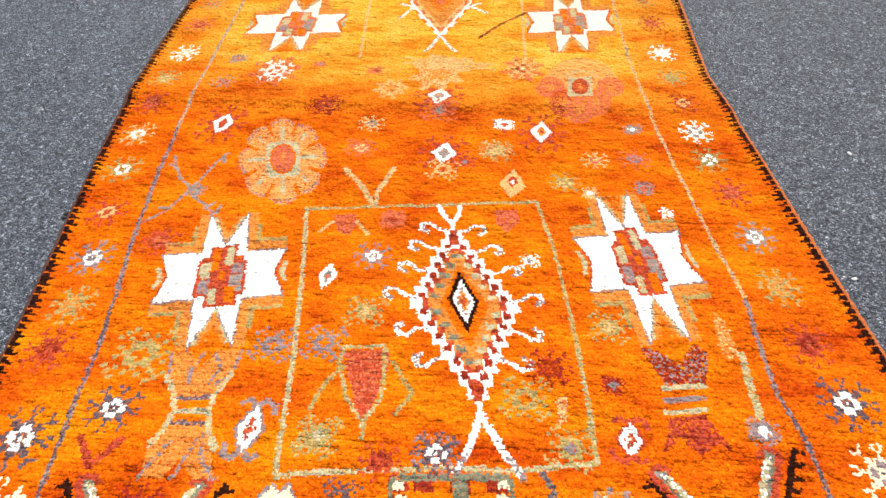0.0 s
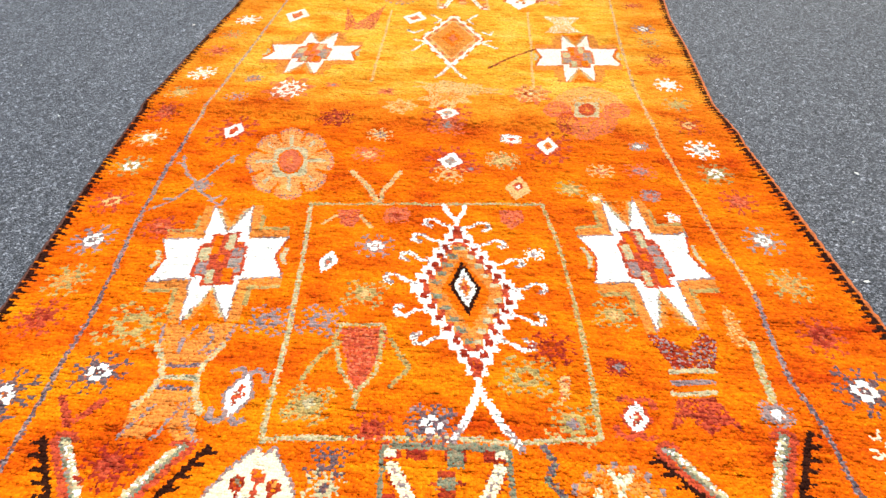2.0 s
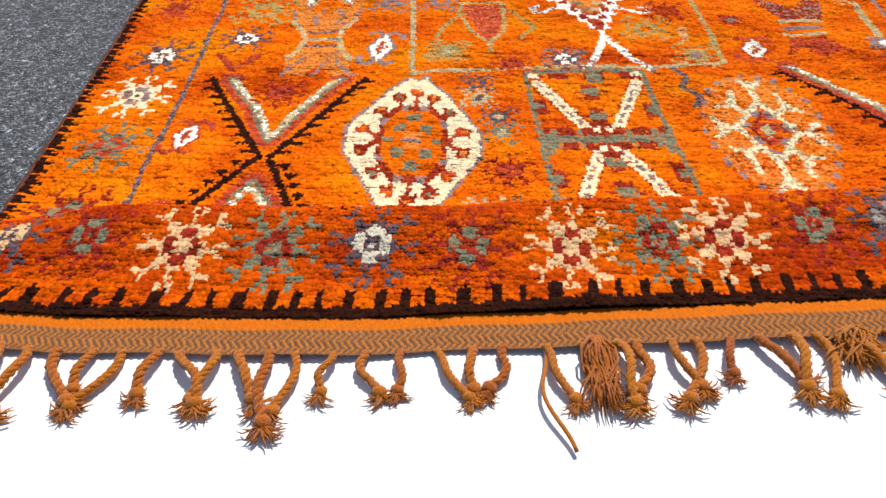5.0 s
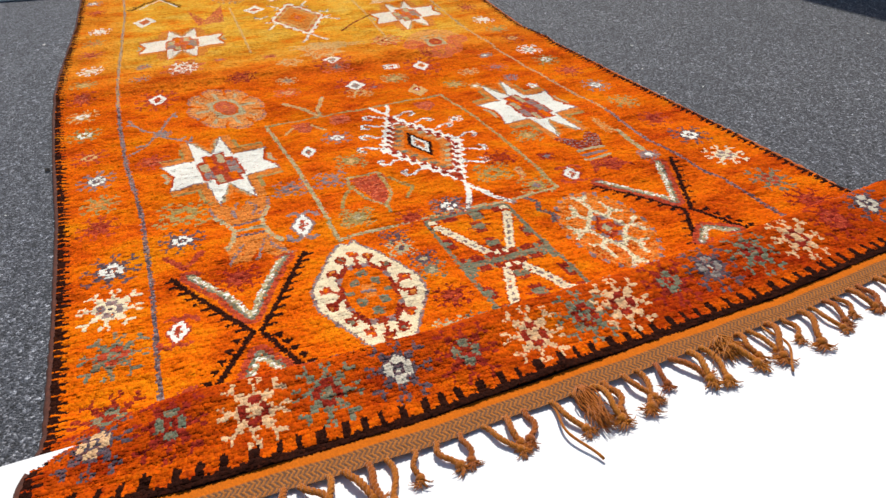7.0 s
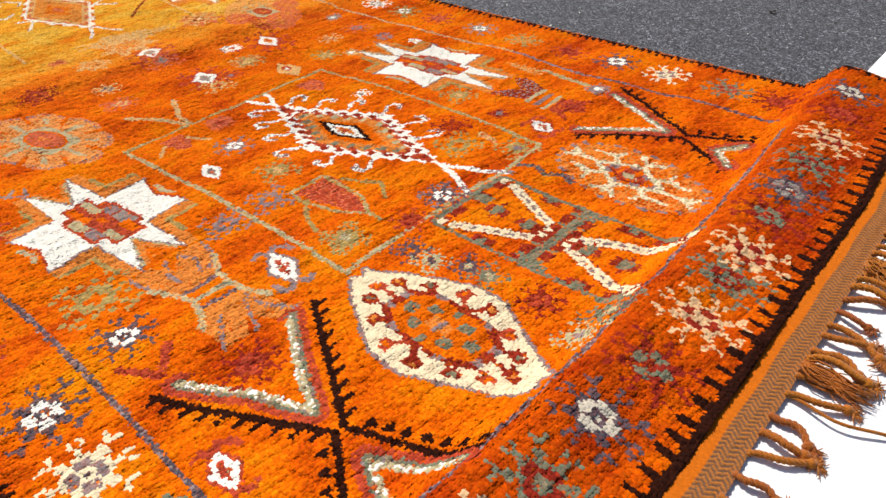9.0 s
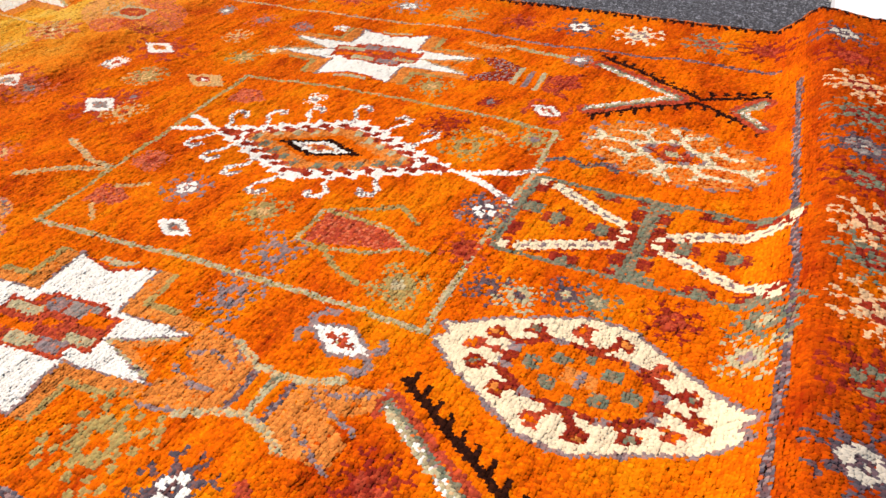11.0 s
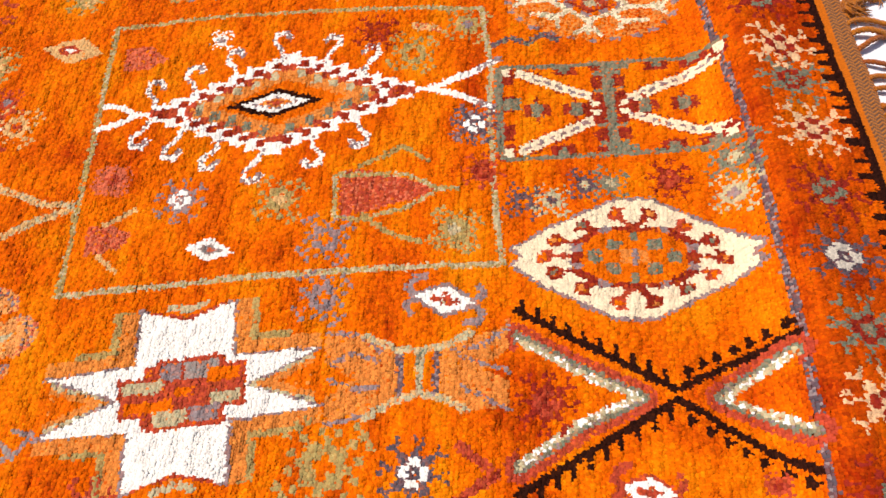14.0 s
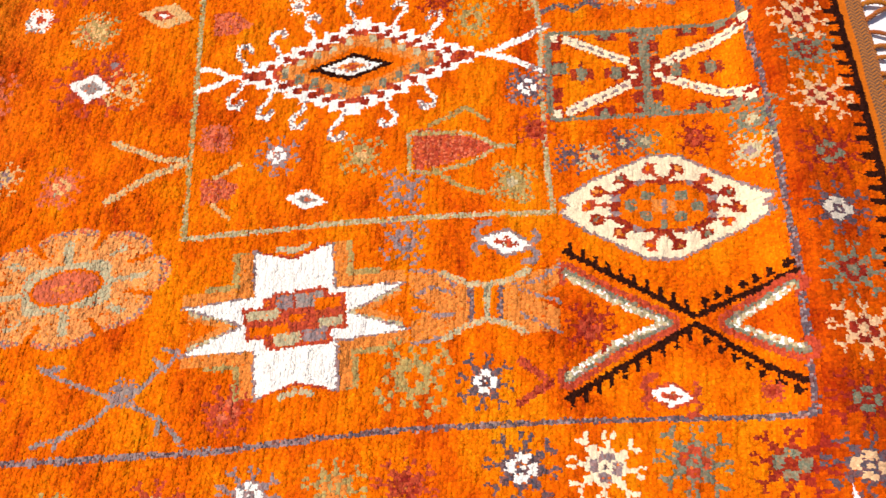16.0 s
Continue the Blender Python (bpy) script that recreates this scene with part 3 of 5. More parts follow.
# ---------------------------------------------------------------- the rug's figures
def ground_dye_and_shade():
    """The orange ground, uneven from row to row as the dye lots changed, with shade and sheen painted in."""
    r = K.rng
    rows = K.shape[0]
    lot = np.interp(np.arange(rows), np.arange(0, rows + 24, 12), r.normal(0, 1, rows // 12 + 3)[: len(np.arange(0, rows + 24, 12))])
    fine = np.interp(np.arange(rows), np.arange(0, rows + 6, 3), r.normal(0, 1, rows // 3 + 4)[: len(np.arange(0, rows + 6, 3))])
    # Blotches: uneven dye, and the sheen of brushed nap put into the colour.
    blot = np.array([[noise.noise(Vector((x * 8, v * 14, 0))) + 0.75 * noise.noise(Vector((x * 26, v * 44, 4))) + 0.25 * noise.noise(Vector((x * 70, v * 110, 9))) for x in np.linspace(-0.8, 0.7, 180)] for v in np.linspace(0, 2.6, 420)])
    bi = np.clip((K.x + 0.8) / 1.5 * 179, 0, 179).astype(int)
    bj = np.clip(K.v / 2.6 * 419, 0, 419).astype(int)
    # Darker rows and streaks imitate shade in the pile's partings and furrows.
    part_row = np.where(r.random(rows) < 0.05, -0.3, 0.0)[:, None] * (np.abs(blot[bj, bi]) > 0.12)
    streak = r.normal(0, 1, K.shape)
    streak = sum(np.roll(streak, k, axis=1) for k in range(-6, 7)) / 3.6
    tone = 0.15 * lot[:, None] + 0.10 * fine[:, None] + 1.75 * blot[bj, bi] + r.normal(0, 0.24, K.shape) + part_row + 0.13 * streak
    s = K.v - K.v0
    # Yellower far half: lighter dye plus sheen towards the sun, put into the colour.
    golden = ease((K.v - 1.10) / 0.42) * (1 - 0.8 * ease((K.tj - 0.928) / 0.012))
    golden = golden * (1 - 0.55 * ease((0.17 - np.minimum(K.ti, 1 - K.ti)) / 0.12))
    # Shade of the crease and of both end slopes, put into the tone.
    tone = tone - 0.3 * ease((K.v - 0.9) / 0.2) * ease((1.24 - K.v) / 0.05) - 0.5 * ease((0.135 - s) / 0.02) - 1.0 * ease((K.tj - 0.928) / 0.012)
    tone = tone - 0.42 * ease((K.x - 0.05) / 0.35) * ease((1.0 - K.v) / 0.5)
    red, mid, light, gold = [np.array(c) for c in ((0.50, 0.048, 0.002), (0.91, 0.168, 0.002), (0.96, 0.285, 0.004), (0.98, 0.465, 0.036))]
    t = np.clip(tone * 0.5, -1, 1)[..., None]
    near_half = np.where(t < 0, mid + (mid - red) * t, mid + (light - mid) * t)
    far_half = np.where(t < 0, gold + (gold - mid) * 0.9 * t, gold + (np.array((1.0, 0.61, 0.11)) - gold) * t)
    g = golden[..., None]
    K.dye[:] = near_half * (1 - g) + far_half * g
    # Near band redder and darker: its dye plus slope and nap shade, in colour.
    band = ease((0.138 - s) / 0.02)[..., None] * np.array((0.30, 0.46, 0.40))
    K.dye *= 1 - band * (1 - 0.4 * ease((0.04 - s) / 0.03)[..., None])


ground_dye_and_shade()
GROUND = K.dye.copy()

# lines of the border and of the inner frame
stripe([(-0.396, 0.130), (-0.404, 0.208), (-0.422, 0.401), (-0.447, 0.595), (-0.463, 0.685)], "blue", 0.0062, "border_line", "lilac")
stripe([(-0.463, 0.685), (-0.484, 0.788), (-0.503, 0.917), (-0.528, 1.112)], "lilac", 0.0072, "border_line", "blue")
stripe([(-0.528, 1.112), (-0.550, 1.375), (-0.559, 1.549), (-0.581, 1.930), (-0.619, 2.315)], "grey", 0.0062, "border_line", "pale")
stripe([(0.471, 0.263), (0.466, 0.334), (0.457, 0.401), (0.447, 0.424), (0.440, 0.515), (0.426, 0.572)], "blue", 0.0066, "border_line", "lilac")
stripe([(0.426, 0.572), (0.423, 0.659), (0.425, 0.739)], "lilac", 0.0064, "border_line", "blue")
stripe([(0.425, 0.739), (0.410, 0.829), (0.389, 0.986), (0.367, 1.153), (0.346, 1.454), (0.343, 1.733), (0.353, 2.342)], "pale", 0.0062, "border_line", "lilac")
stripe([(-0.396, 0.130), (-0.314, 0.133), (-0.213, 0.138), (-0.142, 0.145), (-0.079, 0.151), (0.030, 0.164), (0.120, 0.181), (0.206, 0.195), (0.267, 0.206), (0.425, 0.232)], "blue", 0.0062, "border_line", "lilac")
stripe([(-0.233, 0.888), (-0.054, 0.908), (0.139, 0.931), (0.163, 0.811), (0.177, 0.695), (0.184, 0.640), (0.192, 0.543), (0.196, 0.464)], "olive", 0.0064, "frame_line", "sage")
stripe([(0.196, 0.464), (0.100, 0.447), (0.058, 0.446), (-0.064, 0.436), (-0.165, 0.423), (-0.186, 0.610), (-0.209, 0.755), (-0.233, 0.888)], "sage", 0.0068, "frame_line", "olive")
stripe([(-0.269, 1.905), (-0.248, 1.624), (-0.232, 1.403)], "pale", 0.006, "frame_line")
stripe([(0.110, 1.946), (0.120, 1.675), (0.125, 1.419)], "pale", 0.006, "frame_line")

# the four white stars
big_star((-0.412, 0.714), (-0.233, 0.743), (-0.354, 0.867), (-0.301, 0.601), label="large white eight-pointed star with a grey and red heart")
big_star((0.204, 0.784), (0.366, 0.816), (0.261, 0.969), (0.307, 0.655), label="large white eight-pointed star with an orange heart")
big_star((-0.513, 1.538), (-0.297, 1.564), (-0.408, 1.702), (-0.400, 1.426), label="white eight-pointed star on golden orange pile", pale=True)
big_star((0.135, 1.608), (0.333, 1.633), (0.228, 1.764), (0.228, 1.459), label="white eight-pointed star on golden orange pile", pale=True)

# middle of the rug
great_diamond((-0.040, 0.705), (0.114, 0.706), (-0.001, 0.863), (0.058, 0.505))
hexagon((-0.219, 0.284), (-0.082, 0.282), (-0.154, 0.411), (-0.136, 0.157))
cross_box((-0.024, 0.298), (0.114, 0.308), (0.034, 0.437), (0.070, 0.167))
lattice((0.147, 0.321), (0.271, 0.314), (0.215, 0.438), (0.215, 0.225))
black_x([(-0.217, 0.405), (-0.396, 0.398), (-0.231, 0.141), (-0.358, 0.137)], (-0.292, 0.248), (2, 3))
chevron([(-0.245, 0.404), (-0.274, 0.343), (-0.297, 0.280), (-0.330, 0.343), (-0.372, 0.398)])
chevron([(-0.247, 0.142), (-0.271, 0.177), (-0.293, 0.208), (-0.305, 0.173), (-0.323, 0.136)])
black_x([(0.423, 0.498), (0.253, 0.444), (0.310, 0.246), (0.399, 0.259)], (0.353, 0.335), (3,))
chevron([(0.392, 0.485), (0.347, 0.360), (0.266, 0.453)])
chevron([(0.320, 0.249), (0.347, 0.282), (0.383, 0.260)])

# the tan hourglass and the red one
patch([(-0.259, 0.598), (-0.252, 0.556), (-0.266, 0.524), (-0.289, 0.518), (-0.313, 0.519), (-0.336, 0.547), (-0.345, 0.586), (-0.319, 0.590), (-0.299, 0.561), (-0.284, 0.594)], "tan", "hourglass_motif", None, 0.97, "tan hourglass figure with green bars")
patch([(-0.264, 0.478), (-0.247, 0.447), (-0.232, 0.413), (-0.255, 0.412), (-0.279, 0.435), (-0.291, 0.411), (-0.318, 0.408), (-0.321, 0.447), (-0.303, 0.479)], "tan", "hourglass_motif", None, 0.97)
stripe([(-0.254, 0.596), (-0.254, 0.565), (-0.269, 0.540)], "lilac", 0.005, "hourglass_line", "tan")
stripe([(-0.287, 0.587), (-0.273, 0.567), (-0.280, 0.542)], "lilac", 0.005, "hourglass_line", "tan")
stripe([(-0.301, 0.589), (-0.310, 0.560), (-0.304, 0.537)], "lilac", 0.005, "hourglass_line", "tan")
stripe([(-0.346, 0.586), (-0.335, 0.551)], "lilac", 0.005, "hourglass_line", "tan")
stripe([(-0.263, 0.467), (-0.257, 0.440), (-0.237, 0.416), (-0.228, 0.413)], "lilac", 0.005, "hourglass_line", "tan")
stripe([(-0.270, 0.460), (-0.275, 0.436), (-0.280, 0.409)], "lilac", 0.005, "hourglass_line", "tan")
stripe([(-0.298, 0.458), (-0.307, 0.438), (-0.318, 0.410)], "lilac", 0.005, "hourglass_line", "tan")
stripe([(-0.256, 0.556), (-0.266, 0.524), (-0.266, 0.499), (-0.260, 0.478), (-0.244, 0.451)], "sage", 0.0075, "hourglass_line", "pale")
stripe([(-0.336, 0.547), (-0.321, 0.525), (-0.309, 0.499), (-0.311, 0.475), (-0.322, 0.449)], "sage", 0.0075, "hourglass_line", "pale")
stripe([(-0.266, 0.499), (-0.309, 0.497)], "sage", 0.0075, "hourglass_bar", "green")
stripe([(-0.273, 0.519), (-0.310, 0.516)], "blue", 0.0065, "hourglass_bar", "lilac")
stripe([(-0.268, 0.483), (-0.308, 0.481)], "blue", 0.0065, "hourglass_bar", "lilac")
patch([(0.265, 0.637), (0.289, 0.632), (0.313, 0.610), (0.337, 0.649), (0.353, 0.630), (0.340, 0.584), (0.291, 0.578)], "red", "hourglass_motif", "lilac", 0.92, "dark red hourglass figure with green bars")
patch([(0.287, 0.530), (0.331, 0.538), (0.353, 0.488), (0.334, 0.498), (0.315, 0.480), (0.295, 0.505), (0.273, 0.479)], "brick", "hourglass_motif", "red", 0.9)
stripe([(0.287, 0.573), (0.339, 0.581)], "sage", 0.007, "hourglass_bar")
stripe([(0.286, 0.555), (0.335, 0.563)], "lilac", 0.007, "hourglass_bar")
stripe([(0.284, 0.537), (0.332, 0.545)], "sage", 0.007, "hourglass_bar")
eye((-0.210, 0.479), 0.015, 0.030)
eye((0.237, 0.496), 0.014, 0.022, "brick")
eye((-0.384, 0.279), 0.013, 0.024, "brick")

# jugs
patch([(-0.120, 0.602), (-0.062, 0.611), (-0.057, 0.587), (-0.071, 0.502), (-0.083, 0.500), (-0.110, 0.572)], "brick", "jug_motif", "pink", 1.0, "brick red jug with green handles")
stripe([(-0.067, 0.615), (-0.120, 0.609), (-0.122, 0.583), (-0.104, 0.531), (-0.078, 0.496)], "olive", 0.0055, "jug_rim", "sage")
stripe([(-0.067, 0.615), (-0.063, 0.583), (-0.061, 0.534), (-0.078, 0.496), (-0.075, 0.478)], "olive", 0.0055, "jug_rim", "sage")
stripe([(-0.116, 0.579), (-0.136, 0.547), (-0.144, 0.512)], "olive", 0.006, "jug_handle")
stripe([(-0.053, 0.589), (-0.023, 0.542), (-0.040, 0.513)], "olive", 0.006, "jug_handle")
patch([(-0.187, 0.875), (-0.151, 0.880), (-0.146, 0.856), (-0.156, 0.827), (-0.174, 0.841)], "pink", "jug_motif", "brick")
stripe([(-0.185, 0.859), (-0.200, 0.837)], "pale", 0.006, "jug_handle")
stripe([(-0.147, 0.864), (-0.124, 0.835)], "pale", 0.006, "jug_handle")
patch([(0.070, 0.905), (0.106, 0.910), (0.111, 0.881), (0.090, 0.850), (0.074, 0.873)], "pink", "jug_motif", "brick")
rosette((-0.090, 0.874), 0.022, "pink", "brick")

# blossoms and small figures of the field
flower((-0.386, 1.009), (-0.230, 1.034), (-0.338, 1.157), (-0.271, 0.896), (0.90, 0.38, 0.11), "pink")
fan_flower((0.150, 1.285), (0.318, 1.303), (0.245, 1.450), (0.224, 1.180))
snow((-0.047, 1.245), 0.050, "brick", "pink", None, "little_star_motif", ry=0.062)
lozenge((-0.047, 1.245), 0.023, 0.034, "white", "grey")
crosslet((-0.042, 1.199), 0.036, "pink", "grey")
snow((-0.023, 1.061), 0.046, "brick", "pink", None, "little_star_motif", ry=0.058)
lozenge((-0.023, 1.061), 0.023, 0.033, "white", "grey")
crosslet((-0.021, 1.011), 0.030, "pale")
crosslet((0.015, 1.037), 0.020, "brick", "lilac")
snow((-0.450, 1.127), 0.046, "brick", "brick", None, "little_star_motif", ry=0.064)
lozenge((-0.448, 1.129), 0.020, 0.036, "white", "brick")
snow((0.153, 1.138), 0.044, "brick", "pink", None, "little_star_motif", ry=0.062)
lozenge((0.152, 1.142), 0.020, 0.036, "white", "tan", "brick")
stripe([(-0.189, 0.999), (-0.144, 0.939), (-0.130, 0.908)], "pale", 0.009, "branch_motif", "sage")
stripe([(-0.105, 1.007), (-0.125, 0.940), (-0.123, 0.909)], "pale", 0.009, "branch_motif", "sage")
lozenge((0.099, 0.972), 0.022, 0.036, "pale", "brick")
stripe([(-0.407, 1.033), (-0.418, 1.006), (-0.436, 0.935), (-0.446, 0.898), (-0.459, 0.865), (-0.483, 0.841)], "grey", 0.0055, "branch_motif", "lilac")
stripe([(-0.498, 1.018), (-0.485, 0.984), (-0.467, 0.955), (-0.446, 0.936), (-0.427, 0.906), (-0.395, 0.882), (-0.387, 0.894)], "grey", 0.0055, "branch_motif", "lilac")
stripe([(-0.410, 1.022), (-0.405, 1.002)], "lilac", 0.0055, "branch_motif", "grey")
stripe([(-0.398, 0.878), (-0.376, 0.865), (-0.374, 0.883)], "lilac", 0.0055, "branch_motif", "grey")
stripe([(-0.457, 0.875), (-0.473, 0.872)], "grey", 0.0055, "branch_motif", "lilac")
stripe([(-0.487, 0.987), (-0.499, 0.990)], "grey", 0.0055, "branch_motif", "lilac")
crosslet((-0.148, 0.614), 0.030, "lilac", None, "little_star_motif")
crosslet((-0.215, 0.607), 0.030, "lilac", None, "little_star_motif")
crosslet((-0.102, 0.673), 0.030, "olive", "pale")
snow((-0.109, 0.786), 0.030, "lilac", "white", "white", "little_star_motif")
lozenge((-0.169, 0.738), 0.014, 0.030, "white", "grey", "pink")
rosette((-0.089, 0.869), 0.024, "pink", "brick")
crosslet((-0.130, 0.471), 0.026, "olive", "sage")
crosslet((0.010, 0.463), 0.024, "lilac", "white", "little_star_motif")
crosslet((-0.062, 0.334), 0.021, "blue", "sage", "ribbon_motif")
crosslet((-0.058, 0.306), 0.021, "green", "sage", "ribbon_motif")
crosslet((-0.088, 0.402), 0.022, "blue", None, "ribbon_motif")
crosslet((-0.084, 0.371), 0.021, "sage", "blue", "ribbon_motif")
rosette((-0.048, 0.241), 0.026, "red", "brick")
crosslet((-0.024, 0.174), 0.028, "green", "sage")
crosslet((-0.068, 0.176), 0.024, "sage", "lilac")
stripe([(0.134, 0.446), (0.146, 0.425), (0.140, 0.404), (0.154, 0.386), (0.150, 0.367)], "blue", 0.008, "ribbon_motif", "green")
rosette((-0.309, 0.373), 0.032, "red", "brick")
crosslet((-0.384, 0.580), 0.044, "olive", None, "ring_motif")
snow((-0.384, 0.495), 0.034, "blue", "white", "white", "little_star_motif")
stripe([(-0.356, 0.455), (-0.379, 0.418), (-0.405, 0.453)], "brick", 0.009, "small_v_motif", "red")
rosette((-0.440, 0.794), 0.030, "brick", "pink")
rosette((-0.371, 0.165), 0.014, "brick", "red")
crosslet((-0.180, 1.070), 0.024, "pink", "sage")
rosette((0.067, 1.080), 0.030, "pale", "pink")
patch([(0.086, 1.185), (0.087, 1.160), (0.064, 1.154), (0.062, 1.178)], "grey", "patch_motif", "white")
patch([(0.087, 1.160), (0.087, 1.131), (0.069, 1.155)], "brick", "patch_motif")
lozenge((0.099, 0.983), 0.020, 0.038, "pale", "brick", "white")
crosslet((0.229, 0.668), 0.028, "olive", "pale")
rosette((0.225, 0.573), 0.018, "red", "lilac")
rosette((0.147, 0.594), 0.030, "red", "dark")
crosslet((0.116, 0.544), 0.032, "olive", "orange")
patch([(0.153, 0.547), (0.168, 0.554), (0.165, 0.518), (0.155, 0.511)], "pale", "patch_motif", "pink")
crosslet((0.168, 0.480), 0.030, "olive", "lilac")
snow((0.013, 0.462), 0.030, "blue", "white", "white", "little_star_motif")
rosette((-0.050, 0.448), 0.026, "brick", "red")
crosslet((-0.127, 0.476), 0.028, "olive", "sage")
patch([(0.374, 0.709), (0.387, 0.688), (0.393, 0.635), (0.376, 0.621), (0.369, 0.653)], "tan", "leaf_motif", "pale", 0.9)
stripe([(0.396, 0.635), (0.395, 0.586), (0.396, 0.540)], "sage", 0.010, "branch_motif", "olive")
snow((0.394, 0.519), 0.022, "lilac", "white", "white", "little_star_motif")
crosslet((0.125, 0.790), 0.016, "white", "lilac")
rosette((-0.172, 1.063), 0.028, "pink", "pale")
rosette((0.244, 1.059), 0.026, "pale", "pink")
rosette((0.188, 0.989), 0.028, "olive", "pale")
rosette((0.070, 1.072), 0.032, "olive", "pale")
rosette((0.322, 1.164), 0.022, "grey", "white")
rosette((0.313, 1.065), 0.030, "pink", "lilac")
rosette((0.084, 1.162), 0.022, "white", "brick")
rosette((0.318, 0.981), 0.020, "lilac", "pink")
rosette((0.227, 0.964), 0.018, "pale", "white")
rosette((0.346, 0.921), 0.014, "white", "pale")
rosette((-0.166, 1.146), 0.026, "pale", "lilac")
rosette((-0.264, 1.200), 0.034, "red", "brick", ry=0.030)
rosette((-0.057, 1.345), 0.050, "pale", "tan", ry=0.07)
rosette((-0.036, 1.390), 0.090, "pale", "pale", ry=0.03)
rosette((-0.189, 1.347), 0.022, "pink", "brick")
rosette((-0.397, 1.329), 0.046, "pink", "white", ry=0.060)
rosette((0.120, 1.381), 0.040, "pink", "tan", ry=0.050)
snow((-0.397, 1.329), 0.036, "white", "pink", "brick", "little_star_motif", ry=0.046)
snow((0.120, 1.381), 0.036, "pale", "brick", "white", "little_star_motif", ry=0.046)
rosette((-0.492, 1.380), 0.022, "lilac", "pink")
rosette((-0.491, 1.273), 0.026, "grey", "brick")
rosette((-0.309, 1.366), 0.018, "pink", "lilac")
rosette((-0.145, 1.269), 0.030, "pale", "tan", ry=0.04)
rosette((-0.449, 0.800), 0.020, "brick", "pink")
rosette((-0.429, 0.922), 0.020, "lilac", "grey")

# far end
lozenge((-0.517, 1.826), 0.034, 0.060, "white", "pink")
patch([(-0.398, 1.919), (-0.344, 1.781), (-0.294, 1.953), (-0.289, 1.742), (-0.363, 1.723)], "pink", "patch_motif", "brick", 0.8)
lattice((-0.338, 2.102), (-0.210, 2.112), (-0.295, 2.266), (-0.254, 1.977), True)
cross_box((-0.165, 2.128), (-0.016, 2.139), (-0.116, 2.333), (-0.072, 1.946), True)
lozenge((0.095, 2.119), 0.100, 0.150, "white", "tan", "pale")
snow((0.095, 2.119), 0.080, "brick", "tan", None, "heart_motif", ry=0.10)
lozenge((0.095, 2.119), 0.046, 0.075, "tan", "pale")
black_x([(-0.568, 1.994), (-0.453, 2.348), (-0.581, 2.339), (-0.420, 1.979)], (-0.491, 2.131))
stripe([(-0.547, 1.996), (-0.488, 2.120), (-0.448, 2.280)], "white", 0.007, "chevron_motif", "pale")
stripe([(-0.570, 2.319), (-0.491, 2.131), (-0.432, 1.994)], "white", 0.007, "chevron_motif", "pale")
black_x([(0.217, 2.312), (0.312, 2.339)], (0.262, 2.191))
stripe([(0.233, 2.333), (0.265, 2.233), (0.302, 2.338)], "white", 0.008, "chevron_motif")
lozenge((-0.196, 1.853), 0.034, 0.056, "white", "pink")
pale_diamond((-0.160, 1.682), (0.008, 1.697), (-0.096, 1.919), (-0.067, 1.514))
hook([(-0.175, 1.681), (-0.141, 1.672), (-0.169, 1.604)])
hook([(-0.164, 1.753), (-0.182, 1.730), (-0.200, 1.750)])
hook([(0.017, 1.698), (-0.009, 1.683), (0.036, 1.648)])
hook([(-0.006, 1.766), (0.014, 1.746), (0.019, 1.768)])
hook([(-0.067, 1.521), (-0.082, 1.463), (-0.093, 1.440)])
hook([(-0.067, 1.521), (-0.042, 1.467), (-0.027, 1.446)])
hook([(-0.152, 1.890), (-0.123, 1.845), (-0.135, 1.812)])
hook([(-0.030, 1.900), (-0.051, 1.851), (-0.036, 1.820)])
patch([(0.152, 1.915), (0.185, 1.848), (0.153, 1.779), (0.251, 1.788), (0.224, 1.851), (0.255, 1.923)], "pale", "hourglass_motif", "white", 0.85)
rosette((0.182, 2.044), 0.032, "pale", "pink")
rosette((0.296, 2.107), 0.030, "brick", "pink")
rosette((0.204, 2.186), 0.026, "pale", "white")
rosette((-0.377, 2.233), 0.020, "white", "sage", ry=0.04)
stripe([(0.022, 1.515), (0.067, 1.585), (0.130, 1.656)], "brick", 0.007, "thread_motif", "black")

# snowflakes along the sides
for c, arm, heart, core in (
        ((-0.698, 2.146), "lilac", "white", "white"), ((-0.695, 2.302), "olive", "sage", None), ((-0.672, 2.008), "brick", "pink", None), ((-0.634, 1.766), "white", "white", "lilac"),
        ((-0.634, 1.650), "olive", "pink", None), ((-0.631, 1.535), "pink", "brick", None), ((-0.617, 1.400), "white", "pale", None), ((-0.616, 1.281), "olive", "pale", None),
        ((-0.609, 1.189), "brick", "pink", None), ((-0.595, 1.084), "pale", "white", "lilac"), ((-0.577, 0.972), "olive", "white", "brick"), ((-0.554, 0.860), "brick", "pale", "pink"),
        ((-0.531, 0.754), "lilac", "white", "white"), ((-0.515, 0.658), "olive", "tan", None), ((-0.508, 0.578), "brick", "red", "tan")):
    snow(c, 0.032, arm, heart, core, ry=0.038)
for c, arm, heart, core in (
        ((-0.477, 0.448), "blue", "white", "white"), ((-0.469, 0.354), "cream", "lilac", "blue"), ((-0.455, 0.256), "green", "brick", "brick"), ((-0.450, 0.150), "red", "green", "red")):
    snow(c, 0.040, arm, heart, core, ry=0.044)
